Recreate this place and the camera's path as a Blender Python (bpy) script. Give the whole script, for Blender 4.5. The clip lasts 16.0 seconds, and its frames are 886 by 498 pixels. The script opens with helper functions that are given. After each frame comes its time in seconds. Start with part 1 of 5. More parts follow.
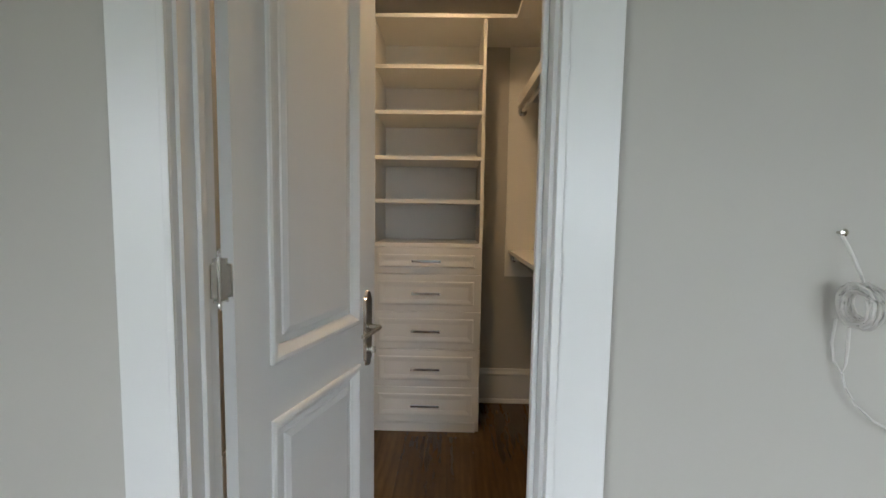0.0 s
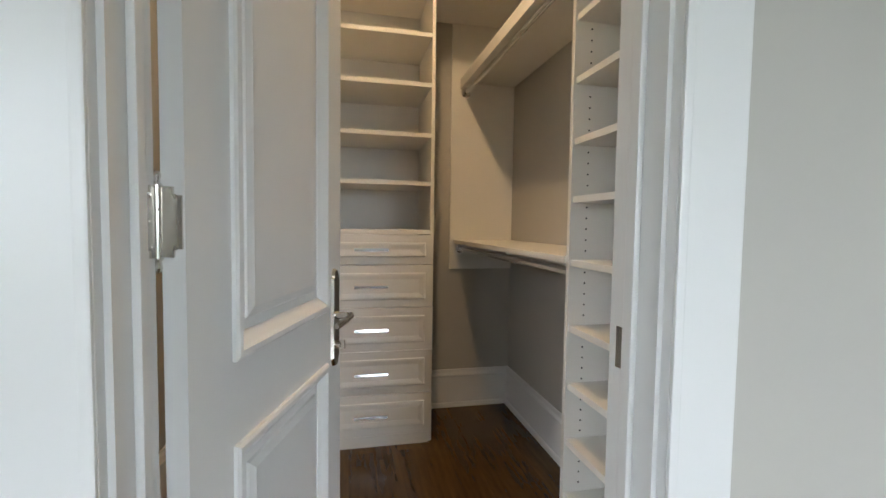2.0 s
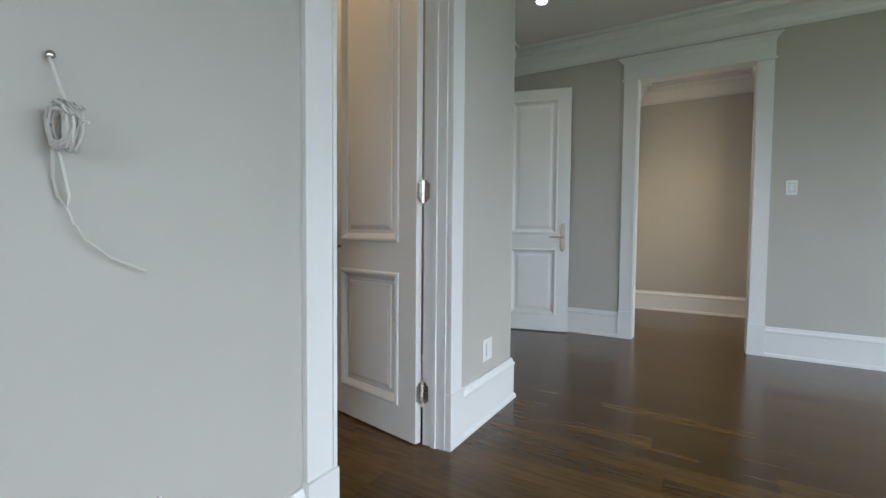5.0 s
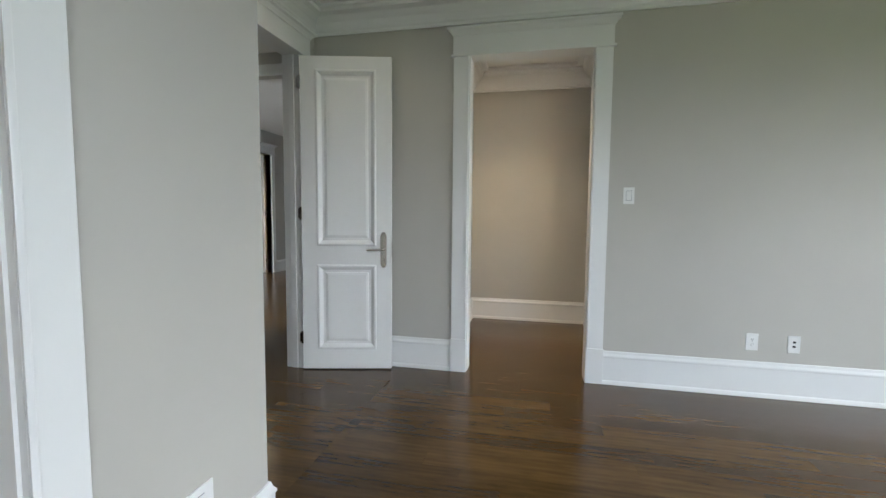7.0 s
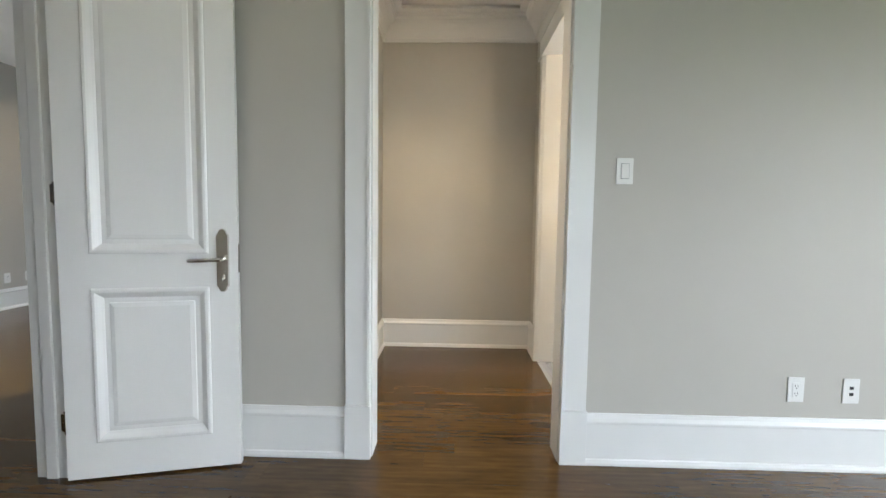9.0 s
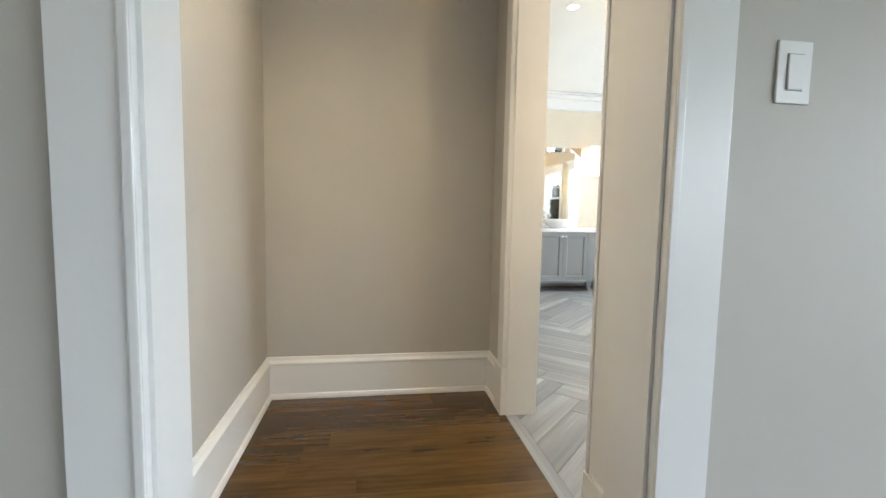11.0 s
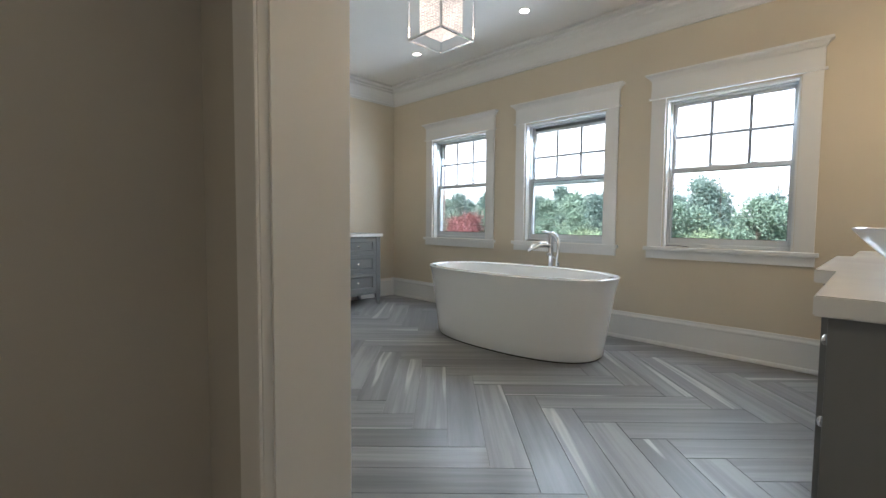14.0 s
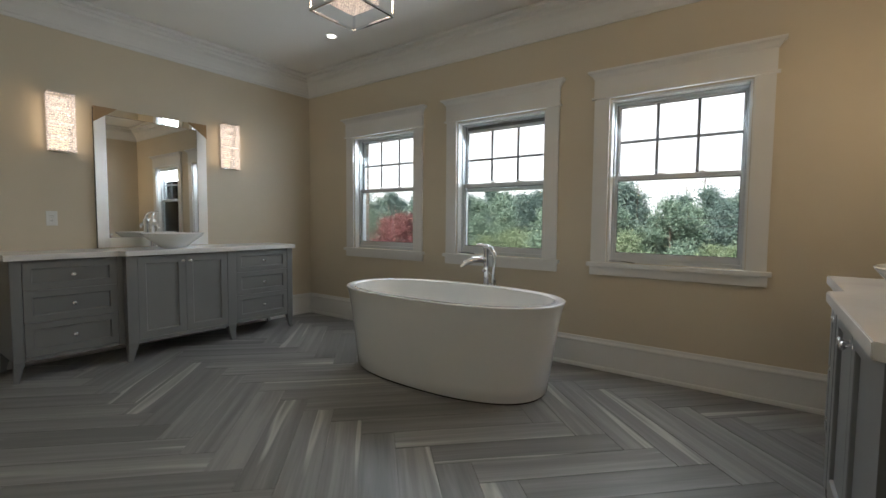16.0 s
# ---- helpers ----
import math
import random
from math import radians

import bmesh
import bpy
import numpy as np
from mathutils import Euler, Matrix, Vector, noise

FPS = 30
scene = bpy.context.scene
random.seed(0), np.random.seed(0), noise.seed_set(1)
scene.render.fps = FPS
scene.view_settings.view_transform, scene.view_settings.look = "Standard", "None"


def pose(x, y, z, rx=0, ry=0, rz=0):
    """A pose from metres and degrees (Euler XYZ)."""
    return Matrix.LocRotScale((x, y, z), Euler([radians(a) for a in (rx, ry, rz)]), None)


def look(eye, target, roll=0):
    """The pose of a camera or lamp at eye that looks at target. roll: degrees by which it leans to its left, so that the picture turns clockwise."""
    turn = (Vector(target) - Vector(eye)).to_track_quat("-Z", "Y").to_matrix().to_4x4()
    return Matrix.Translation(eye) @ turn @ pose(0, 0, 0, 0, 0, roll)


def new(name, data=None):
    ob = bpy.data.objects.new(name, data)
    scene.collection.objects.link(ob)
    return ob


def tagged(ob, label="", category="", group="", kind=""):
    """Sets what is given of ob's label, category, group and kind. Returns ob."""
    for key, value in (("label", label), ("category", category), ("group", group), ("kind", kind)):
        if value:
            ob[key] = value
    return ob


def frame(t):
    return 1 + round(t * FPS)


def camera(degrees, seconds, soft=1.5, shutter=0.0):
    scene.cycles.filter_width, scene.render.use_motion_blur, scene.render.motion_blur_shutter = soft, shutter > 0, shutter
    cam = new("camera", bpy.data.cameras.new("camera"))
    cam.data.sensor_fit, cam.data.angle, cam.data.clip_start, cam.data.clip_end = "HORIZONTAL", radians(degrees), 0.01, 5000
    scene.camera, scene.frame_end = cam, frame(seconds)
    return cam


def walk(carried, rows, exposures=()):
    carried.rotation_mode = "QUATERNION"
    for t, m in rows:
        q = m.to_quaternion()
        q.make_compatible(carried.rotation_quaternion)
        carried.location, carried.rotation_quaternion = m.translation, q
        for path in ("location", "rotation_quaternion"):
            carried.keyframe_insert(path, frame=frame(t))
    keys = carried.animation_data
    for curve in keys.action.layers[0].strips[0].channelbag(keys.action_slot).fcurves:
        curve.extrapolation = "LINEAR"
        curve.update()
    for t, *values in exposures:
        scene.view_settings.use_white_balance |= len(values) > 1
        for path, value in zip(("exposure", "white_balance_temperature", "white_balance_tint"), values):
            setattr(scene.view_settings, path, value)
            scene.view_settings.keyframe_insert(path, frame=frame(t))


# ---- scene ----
cam = camera(90.1, 16.0)
PATH = [
    (0, (1.217, 0.631, 1.352), (1.185, 2.624, 1.186), 0.9),
    (0.5, (1.096, 0.773, 1.309), (1.197, 2.768, 1.195), 1.2),
    (1, (0.99, 0.901, 1.311), (1.27, 2.878, 1.198), 1.2),
    (1.5, (0.958, 0.942, 1.256), (1.334, 2.904, 1.148), 0.8),
    (2, (0.953, 0.925, 1.192), (1.377, 2.877, 1.085), 0.8),
    (2.5, (0.989, 0.89, 1.125), (1.467, 2.829, 1.017), 0.7),
    (3, (1.075, 0.819, 1.083), (1.67, 2.725, 0.971), 0.7),
    (3.5, (1.19, 0.678, 1.035), (2.01, 2.499, 0.936), 0.8),
    (4, (1.339, 0.53, 1.008), (2.44, 2.197, 0.909), 0.6),
    (4.5, (1.475, 0.465, 1.012), (2.916, 1.849, 0.924), 0.5),
    (5, (1.642, 0.469, 1.02), (3.351, 1.505, 0.934), 0.5),
    (5.2, (1.718, 0.489, 1.033), (3.494, 1.404, 0.946), 0.6),
    (7.3, (2.958, 0.556, 1.244), (4.920, 0.917, 1.091), 0.6),
    (7.5, (3.096, 0.594, 1.224), (5.067, 0.899, 1.076), 0.7),
    (8, (3.417, 0.631, 1.199), (5.400, 0.849, 1.060), 0.8),
    (8.5, (3.753, 0.671, 1.194), (5.744, 0.803, 1.050), 0.8),
    (9, (4.079, 0.705, 1.164), (6.073, 0.753, 1.020), 0.8),
    (9.5, (4.410, 0.732, 1.127), (6.405, 0.722, 0.994), 0.9),
    (9.7, (4.547, 0.739, 1.124), (6.542, 0.710, 0.978), 0.8),
    (11.8, (5.845, 0.698, 1.066), (7.754, 0.116, 0.933), 0.9),
    (12, (5.965, 0.664, 1.054), (7.849, 0.006, 0.929), 0.7),
    (12.5, (6.257, 0.580, 1.038), (8.059, -0.280, 0.918), 0.5),
    (13, (6.481, 0.494, 1.031), (8.177, -0.559, 0.913), 0.5),
    (13.5, (6.682, 0.446, 1.038), (8.240, -0.802, 0.922), 0.4),
    (14, (6.823, 0.371, 1.036), (8.230, -1.044, 0.919), 0.5),
    (14.5, (6.947, 0.246, 1.061), (8.232, -1.281, 0.942), 0.4),
    (15, (7.022, 0.134, 1.088), (8.236, -1.452, 0.969), 0.5),
    (15.5, (7.105, 0.001, 1.126), (8.295, -1.603, 1.003), 0.4),
    (16, (7.167, -0.129, 1.151), (8.346, -1.740, 1.030), 0.5),
]
walk(cam, [(t, look(eye, target, roll)) for t, eye, target, roll in PATH], exposures=[
    (0, 3.0, 6250, 10), (1.5, 3.3, 6300, 10), (3, 3.35, 5850, 9), (4, 3.15, 5950, 9), (5, 3.05, 5950, 9), (7.4, 3.4, 6200, 10), (8.5, 3.65, 6300, 10), (9.7, 3.55, 6150, 10),
    (11.8, 3.45, 6100, 9), (12.5, 3.1, 6000, 9), (13, 2.8, 5800, 9), (13.5, 2.45, 5800, 9), (14.2, 1.95, 5950, 10), (15, 1.45, 6300, 10), (16, 1.25, 6450, 10),
])

# ---- light ----
world = bpy.data.worlds.new("world")
scene.world = world
world.use_nodes = True
wn = world.node_tree.nodes
sky = wn.new("ShaderNodeTexSky")
sky.sky_type = "NISHITA"
sky.sun_disc = False
sky.sun_elevation = radians(48)
sky.sun_rotation = radians(14)
sky.air_density = 1.0
sky.dust_density = 4.0
sky.ozone_density = 1.0
world.node_tree.links.new(sky.outputs[0], wn["Background"].inputs[0])
wn["Background"].inputs[1].default_value = 0.15


def lamp(name, kind, energy, colour, m, size=0.1, size_y=None, spot=None, blend=0.5, spread=180):
    data = bpy.data.lights.new(name, kind)
    data.energy, data.color = energy, colour
    if kind == "AREA":
        data.shape = "RECTANGLE" if size_y else "DISK"
        data.size, data.spread = size, radians(spread)
        if size_y:
            data.size_y = size_y
    elif kind == "SUN":
        data.angle = size
    else:
        data.shadow_soft_size = size
    if spot:
        data.spot_size, data.spot_blend = radians(spot), blend
    ob = new(name, data)
    ob.matrix_world = m
    return ob


WARM = (1.0, 0.76, 0.48)
AMBER = (1.0, 0.66, 0.34)
BATHLAMP = (1.0, 0.80, 0.56)
DAY = (0.80, 0.90, 1.0)
# hazy sun from behind the house
lamp("sun", "SUN", 2.5, (1.0, 0.96, 0.90), look((0, 0, 20), (-1.5, -6.2, 13.0)), size=radians(14))
# the bedroom's windows behind the walker: sky light falling in steeply from above the trees
for wx, watts in ((2.1, 5.6), (4.1, 4.4)):
    lamp("window_daylight", "AREA", watts, DAY, look((wx, -3.62, 1.6), (wx, -1.4, -0.6)), size=1.7, size_y=1.4, spread=125)
# unseen west window, added to light the east wall and doors frontally
lamp("window_daylight", "AREA", 6.0, DAY, look((-1.12, -1.6, 1.6), (1.1, -1.2, -0.6)), size=1.7, size_y=1.4, spread=125)
# the far room's window
lamp("window_daylight", "AREA", 22, DAY, look((4.16, 4.85, 1.55), (6.6, 4.85, -0.5)), size=1.75, size_y=1.4, spread=130)
POTS = [("bath", 9.13, -2.93, 1.2, BATHLAMP), ("bath", 10.55, -2.945, 0.8, BATHLAMP), ("bath", 7.7, -2.93, 1.0, WARM),
        # the two at y -0.95 are assumed, added unseen to fill the room
        ("bath", 9.13, -0.95, 1.0, BATHLAMP), ("bath", 10.55, -0.95, 0.7, BATHLAMP),
        # the corridor one is an unseen addition, warm fill for its walls
        ("corridor", 6.78, 1.05, 13, WARM), ("bedroom", 5.21, 1.71, 1.2, WARM), ("closet", 1.2, 2.5, 9, AMBER),
        ("closet", 2.95, 2.75, 7, AMBER), ("hall", 9.08, 5.0, 5, WARM), ("hall", 10.5, 7.2, 45, WARM)]
CEIL = 2.89

# ---- materials ----


def nodes_of(name):
    m = bpy.data.materials.new(name)
    m.use_nodes = True
    return m, m.node_tree.nodes, m.node_tree.links, m.node_tree.nodes["Principled BSDF"]


def paint(name, colour, rough=0.5, vary=0.04, bump=0.02, scale=240.0, coat=0.0):
    """Painted surface: faint large cloudiness, fine roller or brush texture."""
    m, n, l, b = nodes_of(name)
    tc = n.new("ShaderNodeTexCoord")
    big, fine, ramp, bp = n.new("ShaderNodeTexNoise"), n.new("ShaderNodeTexNoise"), n.new("ShaderNodeValToRGB"), n.new("ShaderNodeBump")
    big.inputs["Scale"].default_value, big.inputs["Detail"].default_value = 1.7, 4
    fine.inputs["Scale"].default_value, fine.inputs["Detail"].default_value = scale, 3
    l.new(tc.outputs["Object"], big.inputs["Vector"])
    l.new(tc.outputs["Object"], fine.inputs["Vector"])
    c = Vector(colour)
    ramp.color_ramp.elements[0].color, ramp.color_ramp.elements[1].color = (*(c * (1 - vary)), 1), (*(c * (1 + vary)), 1)
    ramp.color_ramp.elements[0].position, ramp.color_ramp.elements[1].position = 0.3, 0.7
    l.new(big.outputs["Fac"], ramp.inputs[0])
    l.new(ramp.outputs[0], b.inputs["Base Color"])
    bp.inputs["Strength"].default_value, bp.inputs["Distance"].default_value = bump, 0.002
    l.new(fine.outputs["Fac"], bp.inputs["Height"])
    l.new(bp.outputs[0], b.inputs["Normal"])
    rr = n.new("ShaderNodeMapRange")
    rr.inputs[3].default_value, rr.inputs[4].default_value = rough - 0.06, rough + 0.06
    l.new(big.outputs["Fac"], rr.inputs[0])
    l.new(rr.outputs[0], b.inputs["Roughness"])
    b.inputs["Coat Weight"].default_value = coat
    return m


def metal(name, colour, rough=0.15):
    m, n, l, b = nodes_of(name)
    b.inputs["Base Color"].default_value, b.inputs["Metallic"].default_value = (*colour, 1), 1
    t, rr = n.new("ShaderNodeTexNoise"), n.new("ShaderNodeMapRange")
    t.inputs["Scale"].default_value = 60
    rr.inputs[3].default_value, rr.inputs[4].default_value = max(0.02, rough - 0.05), rough + 0.05
    l.new(t.outputs["Fac"], rr.inputs[0])
    l.new(rr.outputs[0], b.inputs["Roughness"])
    return m


def streaky(name, dark, mid, light, along, grain, rough, streak, coat=0.0, figure=0.0, tone=0.35, lo=0.36, hi=0.62, relief=0.05, rings=0.0):
    """Boards with grain along one local axis; each object differs by its random number."""
    m, n, l, b = nodes_of(name)
    tc, info, mp, add = n.new("ShaderNodeTexCoord"), n.new("ShaderNodeObjectInfo"), n.new("ShaderNodeMapping"), n.new("ShaderNodeVectorMath")
    mul = n.new("ShaderNodeMath")
    mul.operation, mul.inputs[1].default_value = "MULTIPLY", 37.0
    l.new(info.outputs["Random"], mul.inputs[0])
    l.new(tc.outputs["Object"], add.inputs[0])
    l.new(mul.outputs[0], add.inputs[1])
    l.new(add.outputs[0], mp.inputs["Vector"])
    mp.inputs["Scale"].default_value = (along, grain, 1.0)
    t1, t2, t3 = (n.new("ShaderNodeTexNoise") for _ in range(3))
    for t, s, d, r in ((t1, 1.0, 5, 0.6), (t2, 3.1, 6, 0.65), (t3, 9.0, 4, 0.6)):
        t.inputs["Scale"].default_value, t.inputs["Detail"].default_value, t.inputs["Roughness"].default_value = s, d, r
        t.inputs["Distortion"].default_value = figure
        l.new(mp.outputs[0], t.inputs["Vector"])
    mix = n.new("ShaderNodeMath")
    mix.operation, mix.inputs[1].default_value = "MULTIPLY_ADD", 0.45
    l.new(t2.outputs["Fac"], mix.inputs[0])
    half = n.new("ShaderNodeMath")
    half.operation, half.inputs[1].default_value = "MULTIPLY", 0.55
    l.new(t1.outputs["Fac"], half.inputs[0])
    l.new(half.outputs[0], mix.inputs[2])
    shift = n.new("ShaderNodeMath")
    shift.operation, shift.inputs[1].default_value = "MULTIPLY_ADD", tone * 0.35
    l.new(info.outputs["Random"], shift.inputs[0])
    sub = n.new("ShaderNodeMath")
    sub.operation, sub.inputs[1].default_value = "SUBTRACT", tone * 0.175
    l.new(mix.outputs[0], sub.inputs[0])
    l.new(sub.outputs[0], shift.inputs[2])
    ramp = n.new("ShaderNodeValToRGB")
    e = ramp.color_ramp.elements
    e[0].position, e[0].color = lo, (*dark, 1)
    e[1].position, e[1].color = 0.5, (*mid, 1)
    x = e.new(hi)
    x.color = (*light, 1)
    if rings:
        wave, ring, low = n.new("ShaderNodeTexWave"), n.new("ShaderNodeMath"), n.new("ShaderNodeMath")
        wave.bands_direction = "X"
        for key, value in (("Scale", 1.1), ("Distortion", 7.0), ("Detail", 2.0), ("Detail Scale", 0.5)):
            wave.inputs[key].default_value = value
        l.new(mp.outputs[0], wave.inputs["Vector"])
        ring.operation, ring.inputs[1].default_value = "MULTIPLY_ADD", rings
        low.operation, low.inputs[1].default_value = "SUBTRACT", rings * 0.5
        l.new(wave.outputs["Fac"], ring.inputs[0])
        l.new(shift.outputs[0], low.inputs[0])
        l.new(low.outputs[0], ring.inputs[2])
        l.new(ring.outputs[0], ramp.inputs[0])
    else:
        l.new(shift.outputs[0], ramp.inputs[0])
    if streak:
        vein, vr, vm = n.new("ShaderNodeTexNoise"), n.new("ShaderNodeValToRGB"), n.new("ShaderNodeMixRGB")
        vein.inputs["Scale"].default_value, vein.inputs["Detail"].default_value = 0.9, 2
        l.new(mp.outputs[0], vein.inputs["Vector"])
        ve = vr.color_ramp.elements
        ve[0].position, ve[0].color = 0.645, (0, 0, 0, 1)
        ve[1].position, ve[1].color = 0.68, (1, 1, 1, 1)
        back = ve.new(0.73)
        back.color = (0.25, 0.25, 0.25, 1)
        l.new(vein.outputs["Fac"], vr.inputs[0])
        l.new(vr.outputs[0], vm.inputs[0])
        l.new(ramp.outputs[0], vm.inputs[1])
        vm.inputs[2].default_value = (*streak, 1)
        l.new(vm.outputs[0], b.inputs["Base Color"])
    else:
        l.new(ramp.outputs[0], b.inputs["Base Color"])
    rr, bp = n.new("ShaderNodeMapRange"), n.new("ShaderNodeBump")
    rr.inputs[3].default_value, rr.inputs[4].default_value = rough - 0.07, rough + 0.1
    l.new(t2.outputs["Fac"], rr.inputs[0])
    l.new(rr.outputs[0], b.inputs["Roughness"])
    bp.inputs["Strength"].default_value, bp.inputs["Distance"].default_value = relief, 0.001
    l.new(t3.outputs["Fac"], bp.inputs["Height"])
    l.new(bp.outputs[0], b.inputs["Normal"])
    b.inputs["Coat Weight"].default_value = coat
    b.inputs["Coat Roughness"].default_value = 0.16
    return m


def glow(name, colour, strength):
    m, n, l, b = nodes_of(name)
    b.inputs["Base Color"].default_value = (0.8, 0.8, 0.8, 1)
    b.inputs["Emission Color"].default_value = (*colour, 1)
    b.inputs["Emission Strength"].default_value = strength
    return m


def clear_pane(name):
    m, n, l, b = nodes_of(name)
    n.remove(b)
    tr, gl, fr, mx = n.new("ShaderNodeBsdfTransparent"), n.new("ShaderNodeBsdfGlossy"), n.new("ShaderNodeFresnel"), n.new("ShaderNodeMixShader")
    gl.inputs["Roughness"].default_value = 0.01
    tr.inputs[0].default_value = (0.97, 0.985, 0.98, 1)
    fr.inputs[0].default_value = 1.35
    l.new(fr.outputs[0], mx.inputs[0])
    l.new(tr.outputs[0], mx.inputs[1])
    l.new(gl.outputs[0], mx.inputs[2])
    l.new(mx.outputs[0], n["Material Output"].inputs[0])
    return m


def foliage(name, a, b_):
    m, n, l, b = nodes_of(name)
    geo, info, add, fr, ramp = n.new("ShaderNodeNewGeometry"), n.new("ShaderNodeObjectInfo"), n.new("ShaderNodeMath"), n.new("ShaderNodeMath"), n.new("ShaderNodeValToRGB")
    l.new(geo.outputs["Random Per Island"], add.inputs[0])
    half = n.new("ShaderNodeMath")
    half.operation, half.inputs[1].default_value = "MULTIPLY", 0.8
    l.new(info.outputs["Random"], half.inputs[0])
    l.new(half.outputs[0], add.inputs[1])
    fr.operation, fr.inputs[1].default_value = "MULTIPLY", 0.55
    l.new(add.outputs[0], fr.inputs[0])
    ramp.color_ramp.elements[0].color, ramp.color_ramp.elements[1].color = (*a, 1), (*b_, 1)
    l.new(fr.outputs[0], ramp.inputs[0])
    l.new(ramp.outputs[0], b.inputs["Base Color"])
    b.inputs["Roughness"].default_value = 0.7
    return m


def bricks(name):
    m, n, l, b = nodes_of(name)
    tc, mp, br, bp = n.new("ShaderNodeTexCoord"), n.new("ShaderNodeMapping"), n.new("ShaderNodeTexBrick"), n.new("ShaderNodeBump")
    mp.inputs["Rotation"].default_value = (radians(90), 0, 0)
    l.new(tc.outputs["Object"], mp.inputs["Vector"])
    l.new(mp.outputs[0], br.inputs["Vector"])
    br.inputs["Color1"].default_value, br.inputs["Color2"].default_value = (0.16, 0.10, 0.075, 1), (0.24, 0.16, 0.12, 1)
    br.inputs["Mortar"].default_value = (0.4, 0.38, 0.35, 1)
    br.inputs["Scale"].default_value, br.inputs["Brick Width"].default_value, br.inputs["Row Height"].default_value = 1.0, 0.22, 0.075
    br.inputs["Mortar Size"].default_value = 0.008
    l.new(br.outputs[0], b.inputs["Base Color"])
    l.new(br.outputs["Fac"], bp.inputs["Height"])
    bp.inputs["Strength"].default_value = -0.6
    l.new(bp.outputs[0], b.inputs["Normal"])
    b.inputs["Roughness"].default_value = 0.85
    return m


def crystal(name, colour, strength):
    """Cut-glass beads lit from inside."""
    m, n, l, b = nodes_of(name)
    tc, v, ramp = n.new("ShaderNodeTexCoord"), n.new("ShaderNodeTexVoronoi"), n.new("ShaderNodeMapRange")
    v.inputs["Scale"].default_value = 75
    l.new(tc.outputs["Object"], v.inputs["Vector"])
    ramp.inputs[1].default_value, ramp.inputs[2].default_value = 0.0, 0.75
    ramp.inputs[3].default_value, ramp.inputs[4].default_value = strength, strength * 0.06
    l.new(v.outputs["Distance"], ramp.inputs[0])
    l.new(ramp.outputs[0], b.inputs["Emission Strength"])
    b.inputs["Emission Color"].default_value = (*colour, 1)
    b.inputs["Base Color"].default_value = (0.36, 0.34, 0.33, 1)
    b.inputs["Roughness"].default_value = 0.08
    return m


WALL = paint("wall_paint", (0.47, 0.452, 0.41), 0.55, 0.03, 0.05)
BATHWALL = paint("bath_wall_paint", (0.62, 0.548, 0.425), 0.5, 0.03, 0.05)
CEILING = paint("ceiling_paint", (0.78, 0.77, 0.74), 0.7, 0.02, 0.05)
TRIM = paint("trim_paint", (0.74, 0.74, 0.725), 0.32, 0.02, 0.015, 90.0)
MELAMINE = paint("white_melamine", (0.78, 0.76, 0.71), 0.35, 0.02, 0.01, 300.0)
GREY = paint("grey_lacquer", (0.192, 0.195, 0.194), 0.38, 0.05, 0.02, 120.0)
QUARTZ = paint("white_quartz", (0.74, 0.73, 0.70), 0.2, 0.05, 0.0)
ACRYLIC = paint("white_acrylic", (0.80, 0.80, 0.78), 0.12, 0.01, 0.0, coat=0.4)
PLASTIC = paint("white_plastic", (0.75, 0.75, 0.73), 0.35, 0.01, 0.0)
GASKET = paint("grey_window_gasket", (0.20, 0.21, 0.22), 0.5, 0.05, 0.0)
# the glazing bars' backlit darkness is put into this grey
BACKLIT_BAR = paint("backlit_window_bar", (0.20, 0.215, 0.225), 0.4, 0.02, 0.0)
VINYL = paint("window_vinyl", (0.60, 0.63, 0.65), 0.4, 0.02, 0.0)
DARK = paint("dark_gap", (0.02, 0.02, 0.02), 0.8, 0.1, 0.0)
CARD = paint("brown_cardboard", (0.36, 0.24, 0.13), 0.85, 0.15, 0.2, 60.0)
CABLE = paint("white_cable", (0.62, 0.60, 0.56), 0.45, 0.05, 0.0)
NICKEL = metal("satin_nickel", (0.64, 0.61, 0.56), 0.19)
CHROME = metal("chrome", (0.82, 0.83, 0.85), 0.07)
SILVER = metal("mirror_silver", (0.90, 0.91, 0.90), 0.06)
SILVER.node_tree.nodes["Principled BSDF"].inputs["Roughness"].default_value = 0.01
for link in list(SILVER.node_tree.links):
    if link.to_socket.name == "Roughness":
        SILVER.node_tree.links.remove(link)
FROST = metal("bevelled_mirror_strip", (0.93, 0.94, 0.93), 0.3)
WOOD = streaky("dark_oak_boards", (0.044, 0.0220, 0.0060), (0.080, 0.0415, 0.0114), (0.120, 0.0660, 0.0190), 8.0, 1.4, 0.20, None, 0.08, 0.6, 0.5, 0.32, 0.68, relief=0.008, rings=0.06)
WOOD.node_tree.nodes["Principled BSDF"].inputs["Specular IOR Level"].default_value = 0.38
TILE = streaky("grey_wood_look_tile", (0.150, 0.149, 0.146), (0.212, 0.210, 0.204), (0.300, 0.296, 0.285), 0.40, 9.0, 0.42, (0.48, 0.47, 0.445), 0.10, 0.35, 0.45)
GROUT = paint("grey_grout", (0.225, 0.22, 0.21), 0.9, 0.1, 0.1)
SUBFLOOR = paint("dark_subfloor", (0.012, 0.007, 0.004), 0.6, 0.1, 0.0)
GLASS = clear_pane("window_glass")
BULB = glow("pot_lamp", (1.0, 0.93, 0.82), 3.0)
BEADS = crystal("crystal_beads", (1.0, 0.82, 0.72), 0.42)
SCONCE_BEADS = crystal("sconce_beads", (1.0, 0.80, 0.68), 0.85)
